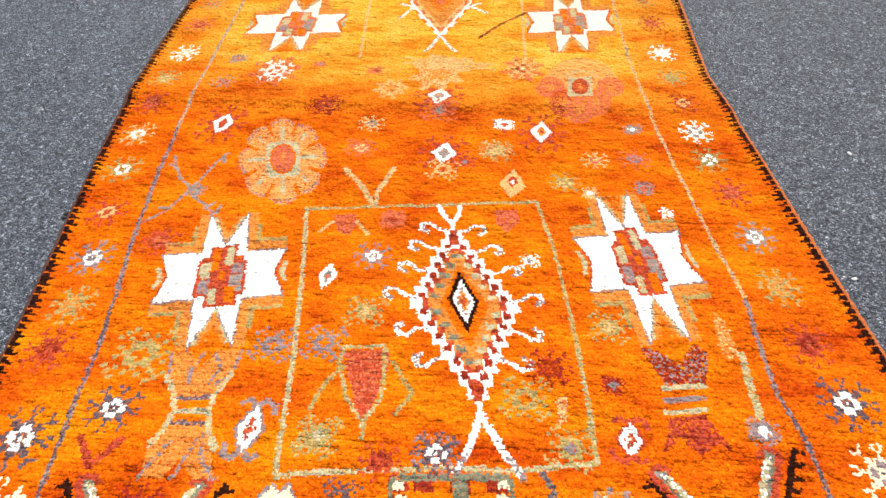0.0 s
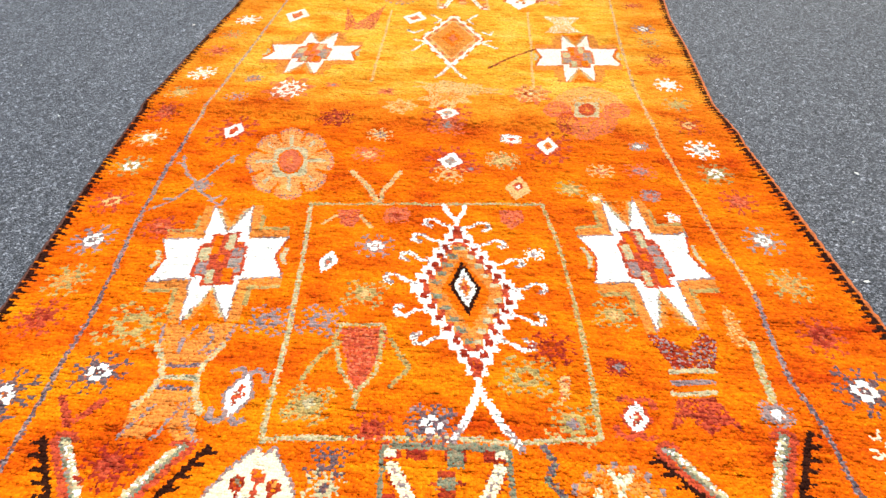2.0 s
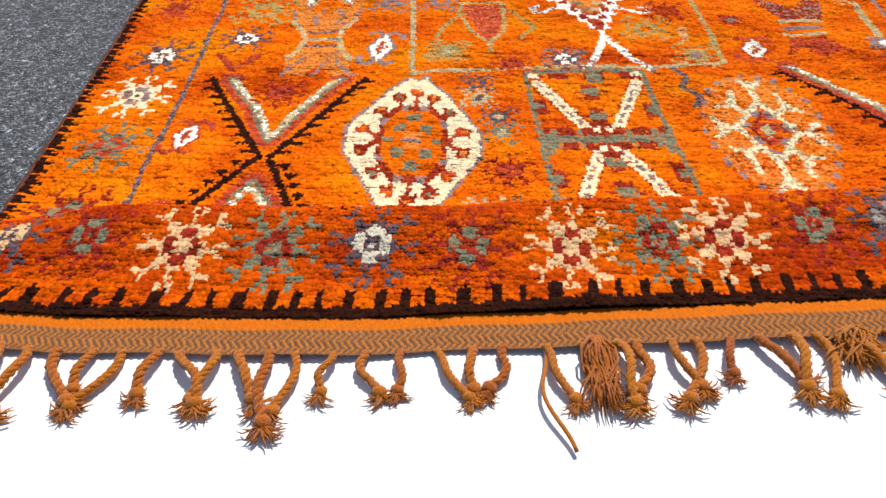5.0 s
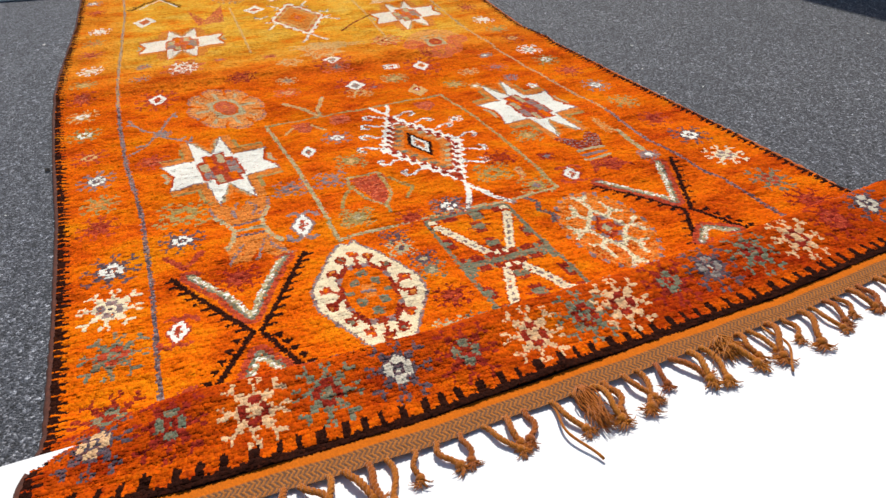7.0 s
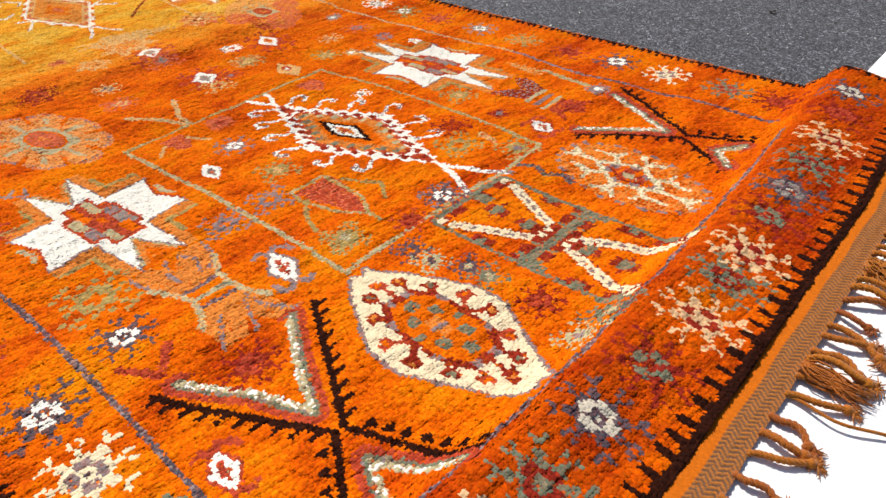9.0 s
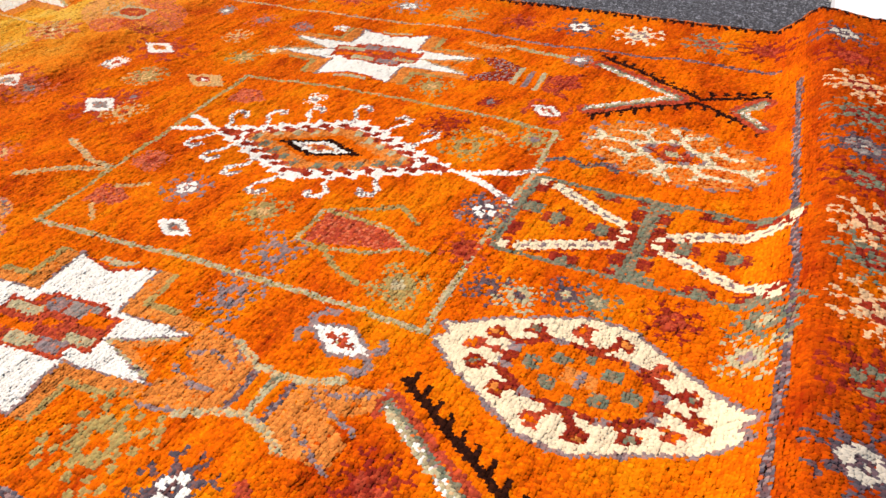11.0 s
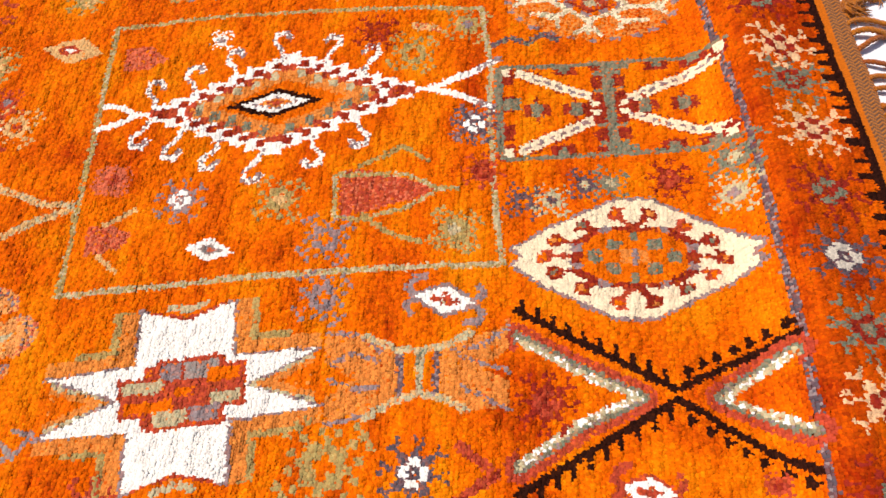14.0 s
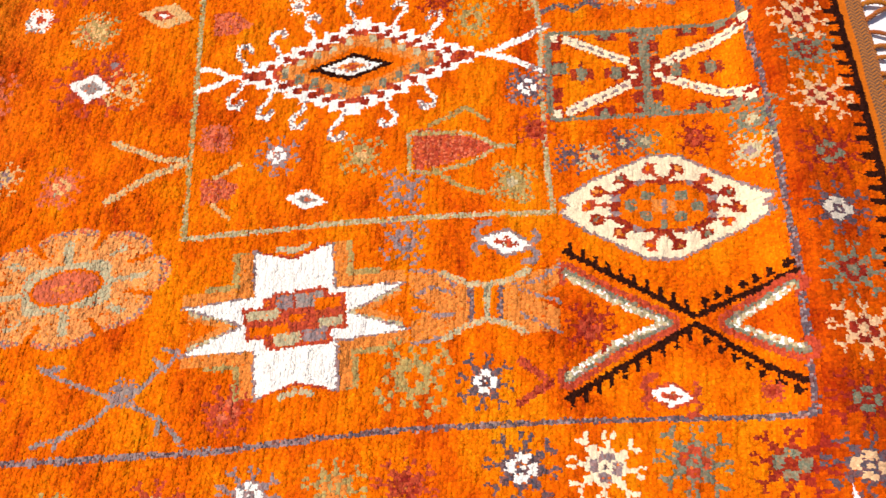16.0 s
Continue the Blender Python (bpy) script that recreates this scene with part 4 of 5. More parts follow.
for c, arm, heart, core in (
        ((0.410, 2.295), "grey", "white", None), ((0.405, 2.167), "olive", "pale", None), ((0.411, 2.041), "brick", "pink", None), ((0.415, 1.840), "lilac", "white", "white"),
        ((0.416, 1.735), "olive", "dark", None), ((0.419, 1.611), "brick", "pink", None), ((0.422, 1.467), "white", "white", "pale"), ((0.424, 1.360), "olive", "olive", None),
        ((0.429, 1.256), "brick", "pale", None), ((0.436, 1.161), "white", "grey", None), ((0.444, 1.073), "olive", "white", None), ((0.462, 0.984), "brick", "pink", None),
        ((0.472, 0.871), "grey", "white", "white"), ((0.480, 0.762), "olive", "tan", None), ((0.488, 0.657), "brick", "red", "pink")):
    snow(c, 0.031, arm, heart, core, ry=0.038)
for c, arm, heart, core in (
        ((0.506, 0.567), "blue", "white", "white"), ((0.516, 0.474), "cream", "lilac", "blue"), ((0.527, 0.372), "green", "brick", None), ((0.539, 0.295), "red", "brick", None)):
    snow(c, 0.036, arm, heart, core, ry=0.040)

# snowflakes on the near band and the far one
# Dimmed copies of cream and white: the near band's shade in the colour.
SHADED_CREAM, SHADED_WHITE = (0.84, 0.56, 0.30), (0.66, 0.60, 0.48)
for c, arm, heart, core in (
        ((-0.447, 0.082), "blue", SHADED_CREAM, SHADED_CREAM), ((-0.377, 0.080), "red", "green", None), ((-0.300, 0.074), SHADED_CREAM, "red", SHADED_CREAM), ((-0.228, 0.078), "green", "red", "green"), ((-0.153, 0.088), "blue", SHADED_WHITE, SHADED_WHITE),
        ((-0.079, 0.091), "red", "green", "brick"), ((0.000, 0.095), SHADED_CREAM, "red", SHADED_CREAM), ((0.068, 0.108), "green", "red", "red"), ((0.117, 0.114), SHADED_CREAM, "red", SHADED_CREAM), ((0.189, 0.132), "red", "green", None),
        ((0.251, 0.142), "blue", "grey", SHADED_WHITE), ((0.319, 0.152), "green", "red", None), ((0.394, 0.163), SHADED_CREAM, "red", SHADED_CREAM), ((0.469, 0.183), "red", "brick", None), ((0.542, 0.204), "blue", SHADED_WHITE, SHADED_WHITE)):
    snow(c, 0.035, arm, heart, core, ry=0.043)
for x, arm, heart, core in (
        (-0.67, "olive", "grey", None), (-0.54, "pale", "brick", None), (-0.42, "brick", "red", None), (-0.335, "grey", "white", "white"), (-0.245, "tan", "cream", "pale"), (-0.15, "pink", "brick", None),
        (-0.06, "red", "brick", None), (0.015, "blue", "white", "white"), (0.12, "tan", "brick", None), (0.24, "red", "brick", None), (0.37, "blue", "grey", None), (0.46, "tan", "brick", None)):
    snow((x, float(np.interp(x, *FOLD)) + 0.048), 0.034, arm, heart, core, ry=0.045)


def dark_edges():
    """Black comb teeth along the sides and both ends."""
    f = K.figure("dark_border", "black wool comb pattern along the rug's edge")
    rows, cols = K.shape
    i, j = np.meshgrid(np.arange(cols), np.arange(rows))
    wob = K.rng.integers(0, 2, K.shape)
    tooth = lambda k, period, share, drift: ((k * KNOT / period + drift) % 1.0) < share
    drift = 0.15 * np.sin(np.arange(rows)[:, None] * 0.05) + 0.1 * np.sin(np.arange(rows)[:, None] * 0.13)
    for e in (i, cols - 1 - i):
        dye((e < 3 + wob) & tooth(j, 0.0145, 0.86, drift), "black", f)
        dye((e < 6 + wob) & tooth(j, 0.0145, 0.32, drift), "black", f)
    drift = 0.2 * np.sin(np.arange(cols)[None, :] * 0.05) + 0.12 * np.sin(np.arange(cols)[None, :] * 0.21)
    for e in (j, rows - 1 - j):
        dye(e < 3 + wob, "black", f)
        dye((e < 9 + wob) & tooth(i, 0.0215, 0.34, drift), "black", f)


dark_edges()


def mingle():
    """Loose fibres of the orange ground work into the figures, less into the white fields."""
    r = K.rng
    share = np.clip(0.07 + 0.08 * r.normal(0, 1, K.shape), 0, 0.4) * (K.fig > 0)
    share *= np.where(K.dye[..., 2] > 0.45, 0.12, 1.0) * np.where(K.dye[..., 0] < 0.05, 0.12, 1.0)
    faded = ease((K.v - 0.95) / 0.45)
    share = share + np.where(K.dye[..., 2] > 0.45, 0.16, 0.04) * faded * (K.fig > 0) * r.random(K.shape) * 2
    stray = (r.random(K.shape) < 0.04 + 0.04 * faded) & (K.dye[..., 2] < 0.45) & (K.dye[..., 0] > 0.05) & (K.fig > 0)
    share = np.where(stray, 0.85, share)[..., None]
    K.dye[:] = K.dye * (1 - share) + GROUND * share


mingle()


# ---------------------------------------------------------------- knotting the rug
rug = new("rug")
tagged(rug, "orange hand-knotted wool rug with cream stars and fringe", "rug")


class Relief:
    """How the pile lies: soft nubs of the knots, clumps, brushed swells and partings between the rows."""

    STEP = 0.0013
    X0 = -0.85

    def __init__(self):
        r = np.random.default_rng(21)
        rows, cols = int(2.75 / self.STEP), int(1.6 / self.STEP)

        def soft(a, reach, axis):
            for _ in range(2):
                n = max(1, int(reach / self.STEP))
                pad = np.concatenate([np.take(a, range(-n, 0), axis), a, np.take(a, range(n + 1), axis)], axis)
                c = np.cumsum(pad, axis)
                w = 2 * n + 1
                k = a.shape[axis]
                a = (np.take(c, range(w, w + k), axis) - np.take(c, range(0, k), axis)) / w
            return a / a.std()

        def clouds(rx, rv):
            return soft(soft(r.normal(0, 1, (rows, cols)), rv, 0), rx, 1)

        h = 0.00031 * clouds(0.0021, 0.0016) + 0.00030 * clouds(0.0040, 0.0034) + 0.00025 * clouds(0.0065, 0.0034) + 0.00042 * clouds(0.014, 0.010) + 0.0008 * clouds(0.045, 0.030)
        v = np.arange(rows)[:, None] * self.STEP
        x = self.X0 + np.arange(cols)[None, :] * self.STEP
        h = h + 0.00022 * np.sin(v * 2 * math.pi / 0.0052 + clouds(0.04, 0.01) * 0.8)
        at = 0.02
        while at < 2.6:
            where = at + 0.05 * x * 0.16 + 0.0015 * np.sin(x * 21 + at * 50)
            show = ease(np.sin(x * r.uniform(3, 9) + r.uniform(0, 6)) * 1.5)
            h = h - 0.00065 * show * np.exp(-((v - where) / 0.0016) ** 2)
            at += r.uniform(0.018, 0.060)
        self.h = h
        self.gv, self.gx = np.gradient(h, self.STEP)

    def at(self, x, v):
        i = np.clip(((x - self.X0) / self.STEP).astype(int), 0, self.h.shape[1] - 1)
        j = np.clip((v / self.STEP).astype(int), 0, self.h.shape[0] - 1)
        return self.h[j, i], self.gx[j, i], self.gv[j, i]


RELIEF = Relief()


def tufts(name, pick, label=""):
    """One mesh of wool tufts, four-sided and leaning with the nap."""
    r = np.random.default_rng(len(name) + int(pick.sum()))
    x, v, col = K.px[pick], K.pv[pick], K.dye[pick]
    n = len(x)
    if not n:
        return None
    e = 0.002
    p = np.stack(carpet_point(x, v), 1)
    du = (np.stack(carpet_point(x + e, v), 1) - np.stack(carpet_point(x - e, v), 1)) / (2 * e)
    dv = (np.stack(carpet_point(x, v + e), 1) - np.stack(carpet_point(x, v - e), 1)) / (2 * e)
    dv /= np.maximum(np.linalg.norm(dv, axis=1, keepdims=True), 1e-6)
    nor = np.cross(du, dv)
    nor /= np.linalg.norm(nor, axis=1, keepdims=True)
    high, gx, gv = RELIEF.at(x, v)
    calm = 0.95 * (1 - 0.88 * np.clip(col[:, 2] / 0.6, 0, 1))
    nap = nor - du * (gx * calm)[:, None] - dv * (gv * calm)[:, None]
    nap /= np.linalg.norm(nap, axis=1, keepdims=True)
    brush = np.sin(9 * x + 5 * np.sin(6 * v)) * np.sin(14 * v + 3 * np.sin(7 * x)) + 0.6 * np.sin(31 * v + 9 * np.sin(4 * x))
    lean = dv * (r.normal(-0.0017, 0.0006, n) + 0.0005 * brush)[:, None] + du * r.normal(0, 0.0005, n)[:, None]
    turn = r.normal(0, 0.3, n)
    mid = p + nor * high[:, None]
    ring = []
    for sx, sy in ((-0.74, -0.76), (0.74, -0.76), (0.74, 0.76), (-0.74, 0.76)):
        cx, cy = sx * np.cos(turn) - sy * np.sin(turn), sx * np.sin(turn) + sy * np.cos(turn)
        ring.append(mid - nor * 0.0013 + (du * cx[:, None] + dv * cy[:, None]) * KNOT)
    ring.append(mid + nor * r.normal(0.0003, 0.00028, n)[:, None] + lean)
    strands = np.stack(ring, 1)
    out = strands - strands.mean(axis=1, keepdims=True)
    out /= np.maximum(np.linalg.norm(out, axis=2, keepdims=True), 1e-9)
    soft = nap[:, None, :] + 0.55 * out
    normals = soft / np.linalg.norm(soft, axis=2, keepdims=True)
    co = strands.reshape(-1, 3)
    tips = np.array([(0, 1, 4), (1, 2, 4), (2, 3, 4), (3, 0, 4)])
    off = (np.arange(n) * 5)[:, None]
    loops = (off + tips.reshape(1, -1)).reshape(-1)
    start = np.arange(n * 4) * 3
    me = bpy.data.meshes.new(name)
    me.vertices.add(len(co))
    me.vertices.foreach_set("co", co.astype(np.float32).reshape(-1))
    me.loops.add(len(loops))
    me.loops.foreach_set("vertex_index", loops.astype(np.int32))
    me.polygons.add(n * 4)
    me.polygons.foreach_set("loop_start", start.astype(np.int32).reshape(-1))
    me.polygons.foreach_set("use_smooth", np.ones(n * 4, bool))
    shade = np.clip(r.normal(1.0, 0.15, n), 0.6, 1.35)[:, None]
    c = np.clip(col * (1 + (shade - 1) * (1 - 0.7 * np.clip(col[:, 2:] / 0.6, 0, 1))), 0.002, 0.97)
    rgba = np.ones((n, 5, 4), np.float32)
    rgba[:, :, :3] = c[:, None, :]
    # Base ring darkened: crevice shade between tufts, put into their colour.
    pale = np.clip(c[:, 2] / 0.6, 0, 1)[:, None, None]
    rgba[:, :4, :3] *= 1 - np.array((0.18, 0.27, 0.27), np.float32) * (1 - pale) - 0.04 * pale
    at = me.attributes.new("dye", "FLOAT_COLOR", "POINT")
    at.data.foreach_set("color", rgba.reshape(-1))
    me.update(calc_edges=True)
    fuzz = me.attributes.new("custom_normal", "FLOAT_VECTOR", "POINT")
    fuzz.data.foreach_set("vector", normals.astype(np.float32).reshape(-1))
    me.materials.append(WOOL)
    ob = new(name, me)
    ob.parent = rug
    if label:
        ob["label"] = label
    return ob


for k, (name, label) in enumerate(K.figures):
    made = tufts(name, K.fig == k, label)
    if made and name == "pile":
        tagged(made, kind="stuff")


def strip_mesh(name, xs, rows_xyz, colors, label=""):
    """A woven strip from rows of points, with a dye for each row."""
    me = bpy.data.meshes.new(name)
    nr, nc = len(rows_xyz), len(xs)
    me.from_pydata([tuple(p) for row in rows_xyz for p in row], [], [(j * nc + i, j * nc + i + 1, (j + 1) * nc + i + 1, (j + 1) * nc + i) for j in range(nr - 1) for i in range(nc - 1)])
    at = me.attributes.new("dye", "FLOAT_COLOR", "POINT")
    at.data.foreach_set("color", np.concatenate([np.concatenate([c, np.ones((nc, 1))], 1) for c in colors]).astype(np.float32).reshape(-1))
    me.materials.append(WOOL)
    me.polygons.foreach_set("use_smooth", [True] * len(me.polygons))
    ob = new(name, me)
    ob.parent = rug
    if label:
        ob["label"] = label
    return ob


def backing():
    """The woven ground between the knots."""
    xs = np.linspace(0, 1, 90)
    rows, cols = [], []
    for t in np.linspace(0, 1, 220):
        v = t * 2.4
        for _ in range(3):
            x = np.interp(v, *EDGE_L) * (1 - xs) + np.interp(v, *EDGE_R) * xs
            v0, v1 = np.interp(x, *NEAR), np.interp(x, *FOLD) + FAR_BAND
            v = v0 + (v1 - v0) * t
        px, py, pz = carpet_point(x, v)
        rows.append(np.stack([px, py, pz - 0.0068], 1))
        cols.append(np.tile((0.5, 0.09, 0.004), (90, 1)))
    strip_mesh("backing", xs, rows, cols)


backing()


def tube(bm, pts, radius, sides=6):
    """A closed tube along points; radius may vary."""
    rings = []
    for k, p in enumerate(pts):
        q0, q1 = pts[max(k - 1, 0)], pts[min(k + 1, len(pts) - 1)]
        d = (q1 - q0).normalized()
        u = d.cross(Vector((0.3, 0.2, 1)))
        if u.length < 1e-4:
            u = d.cross(Vector((1, 0, 0)))
        u.normalize()
        w = d.cross(u)
        r = radius[k] if isinstance(radius, list) else radius
        rings.append([bm.verts.new(p + (u * math.cos(t) + w * math.sin(t)) * r) for t in [2 * math.pi * s / sides for s in range(sides)]])
    for a, b in zip(rings, rings[1:]):
        for s in range(sides):
            bm.faces.new((a[s], a[(s + 1) % sides], b[(s + 1) % sides], b[s]))
    bm.faces.new(rings[0][::-1])
    bm.faces.new(rings[-1])


def cord_material():
    """Ochre wool yarn: fibres, and each tassel a little redder or yellower than the next."""
    m, n, l, b = material("ochre_cord_wool", 0.92)
    t = tex(n, l, "ShaderNodeTexNoise", 900.0, Detail=4.0)
    r = ramp(n, [(0.28, (0.55, 0.46, 0.40)), (0.72, (1.0, 1.0, 1.0))])
    l.new(t.outputs["Fac"], r.inputs["Fac"])
    info = n.new("ShaderNodeObjectInfo")
    hue = ramp(n, [(0.0, (0.50, 0.145, 0.014)), (0.5, (0.56, 0.190, 0.014)), (1.0, (0.42, 0.105, 0.016))])
    l.new(info.outputs["Random"], hue.inputs["Fac"])
    l.new(mix(n, l, "MULTIPLY", 1.0, hue.outputs["Color"], r.outputs["Color"]), b.inputs["Base Color"])
    b.inputs["Specular IOR Level"].default_value = 0.1
    b.inputs["Sheen Weight"].default_value = 0.25
    bump(n, l, b, t.outputs["Fac"], 0.8, 0.0012)
    return m


CORD = cord_material()
BIND_ORANGE = plain("orange_binding_wool", (0.46, 0.10, 0.010), 0.9, 160.0, 0.4, 0.001)
BIND = plain("brown_binding_wool", (0.085, 0.020, 0.008), 0.9, 160.0, 0.4, 0.001)


def side_binding(edge, sign, mat, label):
    bm = bmesh.new()
    pts = []
    for v in np.linspace(0.02, 2.47, 260):
        x = float(np.interp(v, *edge))
        v = max(v, float(np.interp(x, *NEAR)))
        px, py, pz = [float(c) for c in carpet_point(x, v)]
        pts.append(Vector((px + sign * 0.003, py, pz - 0.0065 + 0.0008 * math.sin(v * 400))))
    tube(bm, pts, [0.0050 + 0.0007 * math.sin(k * 2.1) for k in range(len(pts))], 6)
    part("edge_binding", bm, mat, rug, label, True)


side_binding(EDGE_L, -1, BIND, "brown wool binding whipped over the edge")
side_binding(EDGE_R, 1, BIND_ORANGE, "orange-brown wool binding whipped over the edge")


def woven_end(far):
    """The flat-woven strip between pile and fringe: plain orange, then a brown and grey chevron weave."""
    n = 1500
    r = np.random.default_rng(3 + far)
    xs = np.linspace(-0.675 if far else -0.512, 0.52 if far else 0.648, n)
    rows, cols = [], []
    for j in range(25):
        d = j * 0.0015
        if far:
            px, py, pz = carpet_point(xs, np.interp(xs, *FOLD) + FAR_BAND + d)
        else:
            px, py, pz = carpet_point(xs, np.interp(xs, *NEAR))
            py = py - d + 0.003 + 0.0007 * np.sin(xs * 60)
        z = np.maximum(pz - 0.006 - 0.0002 * j, BOARD + 0.0045)
        across = xs / 0.0050 + (1 if (j // 4) % 2 else -1) * (j % 4) * 0.22
        zig = (across % 1.0 < 0.5)[:, None]
        # Near-black rows: overhanging black pile and its shadow, put into the strip's colour.
        if j < 3:
            c = np.tile((0.022, 0.010, 0.008), (n, 1)) * r.normal(1, 0.2, (n, 1))
        elif j < 10:
            c = np.tile((0.58, 0.140, 0.009), (n, 1)) * r.normal(1, 0.10, (n, 1))
            z = z + 0.0004 * np.sin(xs * 1400 + j * 3)
        else:
            c = np.where(zig, np.array((0.14, 0.078, 0.050)), np.array((0.42, 0.150, 0.034))) * r.normal(1, 0.12, (n, 1))
            z = z + np.where(zig[:, 0], -0.0005, 0.0005)
        rows.append(np.stack([px, py, z], 1))
        cols.append(np.clip(c, 0.01, 1))
    strip_mesh("woven_end", xs, rows, cols, "flat-woven orange and grey-brown end strip")


woven_end(0)
woven_end(1)


def tassel_mesh(seed):
    """A plaited cord with a small knot and a short frayed end, along -y from its root."""
    r = random.Random(seed)
    bm = bmesh.new()
    length = r.uniform(0.030, 0.050)
    bend = r.choice((-1.3, -0.7, -0.4, -0.2, 0.2, 0.4, 0.8, 1.2))
    wave = r.uniform(0.001, 0.0045)
    path = lambda t: Vector((bend * 0.012 * t * t + wave * math.sin(t * r_turn + seed), -length * t, 0.0044 + 0.0035 * math.sin(t * 3.1) * lift))
    r_turn, lift = r.uniform(4, 8), r.uniform(0.2, 1.6)
    for s in range(3):
        pts = []
        for k in range(23):
            t = k / 22
            ph = t * length * 520 + s * 2.094
            pts.append(path(t) + Vector((math.cos(ph) * 0.0017, 0, math.sin(ph) * 0.0014)))
        tube(bm, pts, [0.0019 + 0.0003 * math.sin(k * 1.7 + s) for k in range(23)], 5)
    end = path(1.0)
    knot = bmesh.ops.create_icosphere(bm, subdivisions=2, radius=0.0045)["verts"]
    for v in knot:
        v.co = Vector((v.co.x * 1.1, v.co.y * 1.0, v.co.z * 0.85)) + end + noise.noise_vector(v.co * 420) * 0.0014
    for s in range(46):
        a = r.gauss(0, 0.42) + bend * 0.5
        ln = r.uniform(0.004, 0.015)
        curl = r.uniform(-1.3, 1.3)
        pts = []
        for t in (0, 0.3, 0.55, 0.8, 1.0):
            d = a + curl * t
            pts.append(end + Vector((math.sin(d) * ln * t, -math.cos(d) * ln * t, -0.003 * t + r.uniform(0, 0.0022))))
        tube(bm, pts, [0.00085, 0.0008, 0.0007, 0.00055, 0.0003], 4)
    for p in bm.verts:
        p.co.z = max(p.co.z, 0.0003)
    return mesh_from(bm, "tassel", CORD, True)


TASSELS = [tassel_mesh(s) for s in range(22)]


def fringe(far):
    r = random.Random(11 + far)
    x = -0.668 if far else -0.488
    stop = 0.51 if far else 0.64
    while x < stop:
        ob = new("tassel", r.choice(TASSELS))
        ob.parent = rug
        ob["label"] = "plaited ochre wool tassel with a knotted end"
        if far:
            px, py, pz = [float(c) for c in carpet_point(x, float(np.interp(x, *FOLD)) + FAR_BAND + 0.030)]
            ob.matrix_world = pose(px, py, BOARD, r.uniform(-6, 2), 0, 180 + r.uniform(-35, 35)) @ Matrix.Scale(r.uniform(1.1, 1.5), 4)
        else:
            y = float(np.interp(x, *NEAR)) - 0.031
            ob.matrix_world = pose(x, y, BOARD, 0, 0, r.gauss(6, 9)) @ Matrix.Scale(r.uniform(0.85, 1.2), 4)
        x += r.uniform(0.017, 0.026)


fringe(0)
fringe(1)


def frayed_bunch(x, length, spread, seed, turn):
    """A thicker tassel that has come undone into loose strands."""
    r = random.Random(seed)
    bm = bmesh.new()
    for s in range(110):
        a = r.gauss(0, spread)
        ln = length * r.uniform(0.6, 1.05)
        kink = r.uniform(-0.008, 0.008)
        root = Vector((r.uniform(-0.005, 0.005), 0, 0.004 + r.uniform(0, 0.006)))
        pts = [root + Vector((math.sin(a) * ln * t + kink * math.sin(t * 5), -math.cos(a) * ln * t, -0.002 * t + 0.003 * math.sin(t * 4 + s) * (1 - t))) for t in (0, 0.2, 0.4, 0.6, 0.8, 1.0)]
        for p in pts:
            p.z = max(p.z, 0.0015)
        tube(bm, pts, [0.0011, 0.0010, 0.0009, 0.0008, 0.0006, 0.0003], 4)
    ob = part("frayed_tassel", bm, CORD, rug, "loose frayed bunch of ochre wool strands", True)
    ob.matrix_world = pose(x, float(np.interp(x, *NEAR)) - 0.031, BOARD, 0, 0, turn)


frayed_bunch(0.012, 0.056, 0.085, 2, 6)
frayed_bunch(0.185, 0.034, 0.40, 5, 10)
frayed_bunch(-0.492, 0.085, 0.28, 8, -40)
frayed_bunch(-0.47, 0.060, 0.30, 9, -25)


def loose_thread(x, length, bend, seed):
    bm = bmesh.new()
    pts = [Vector((bend * t * t + 0.004 * math.sin(t * 7 + seed), -length * t, 0.003 + 0.004 * math.sin(t * 3.0))) for t in [k / 16 for k in range(17)]]
    tube(bm, pts, 0.0015, 5)
    ob = part("loose_thread", bm, CORD, rug, "single loose ochre thread", True)
    ob.matrix_world = pose(x, float(np.interp(x, *NEAR)) - 0.031, BOARD, 0, 0, 4)


loose_thread(-0.025, 0.080, 0.012, 1)
loose_thread(0.25, 0.070, -0.020, 4)


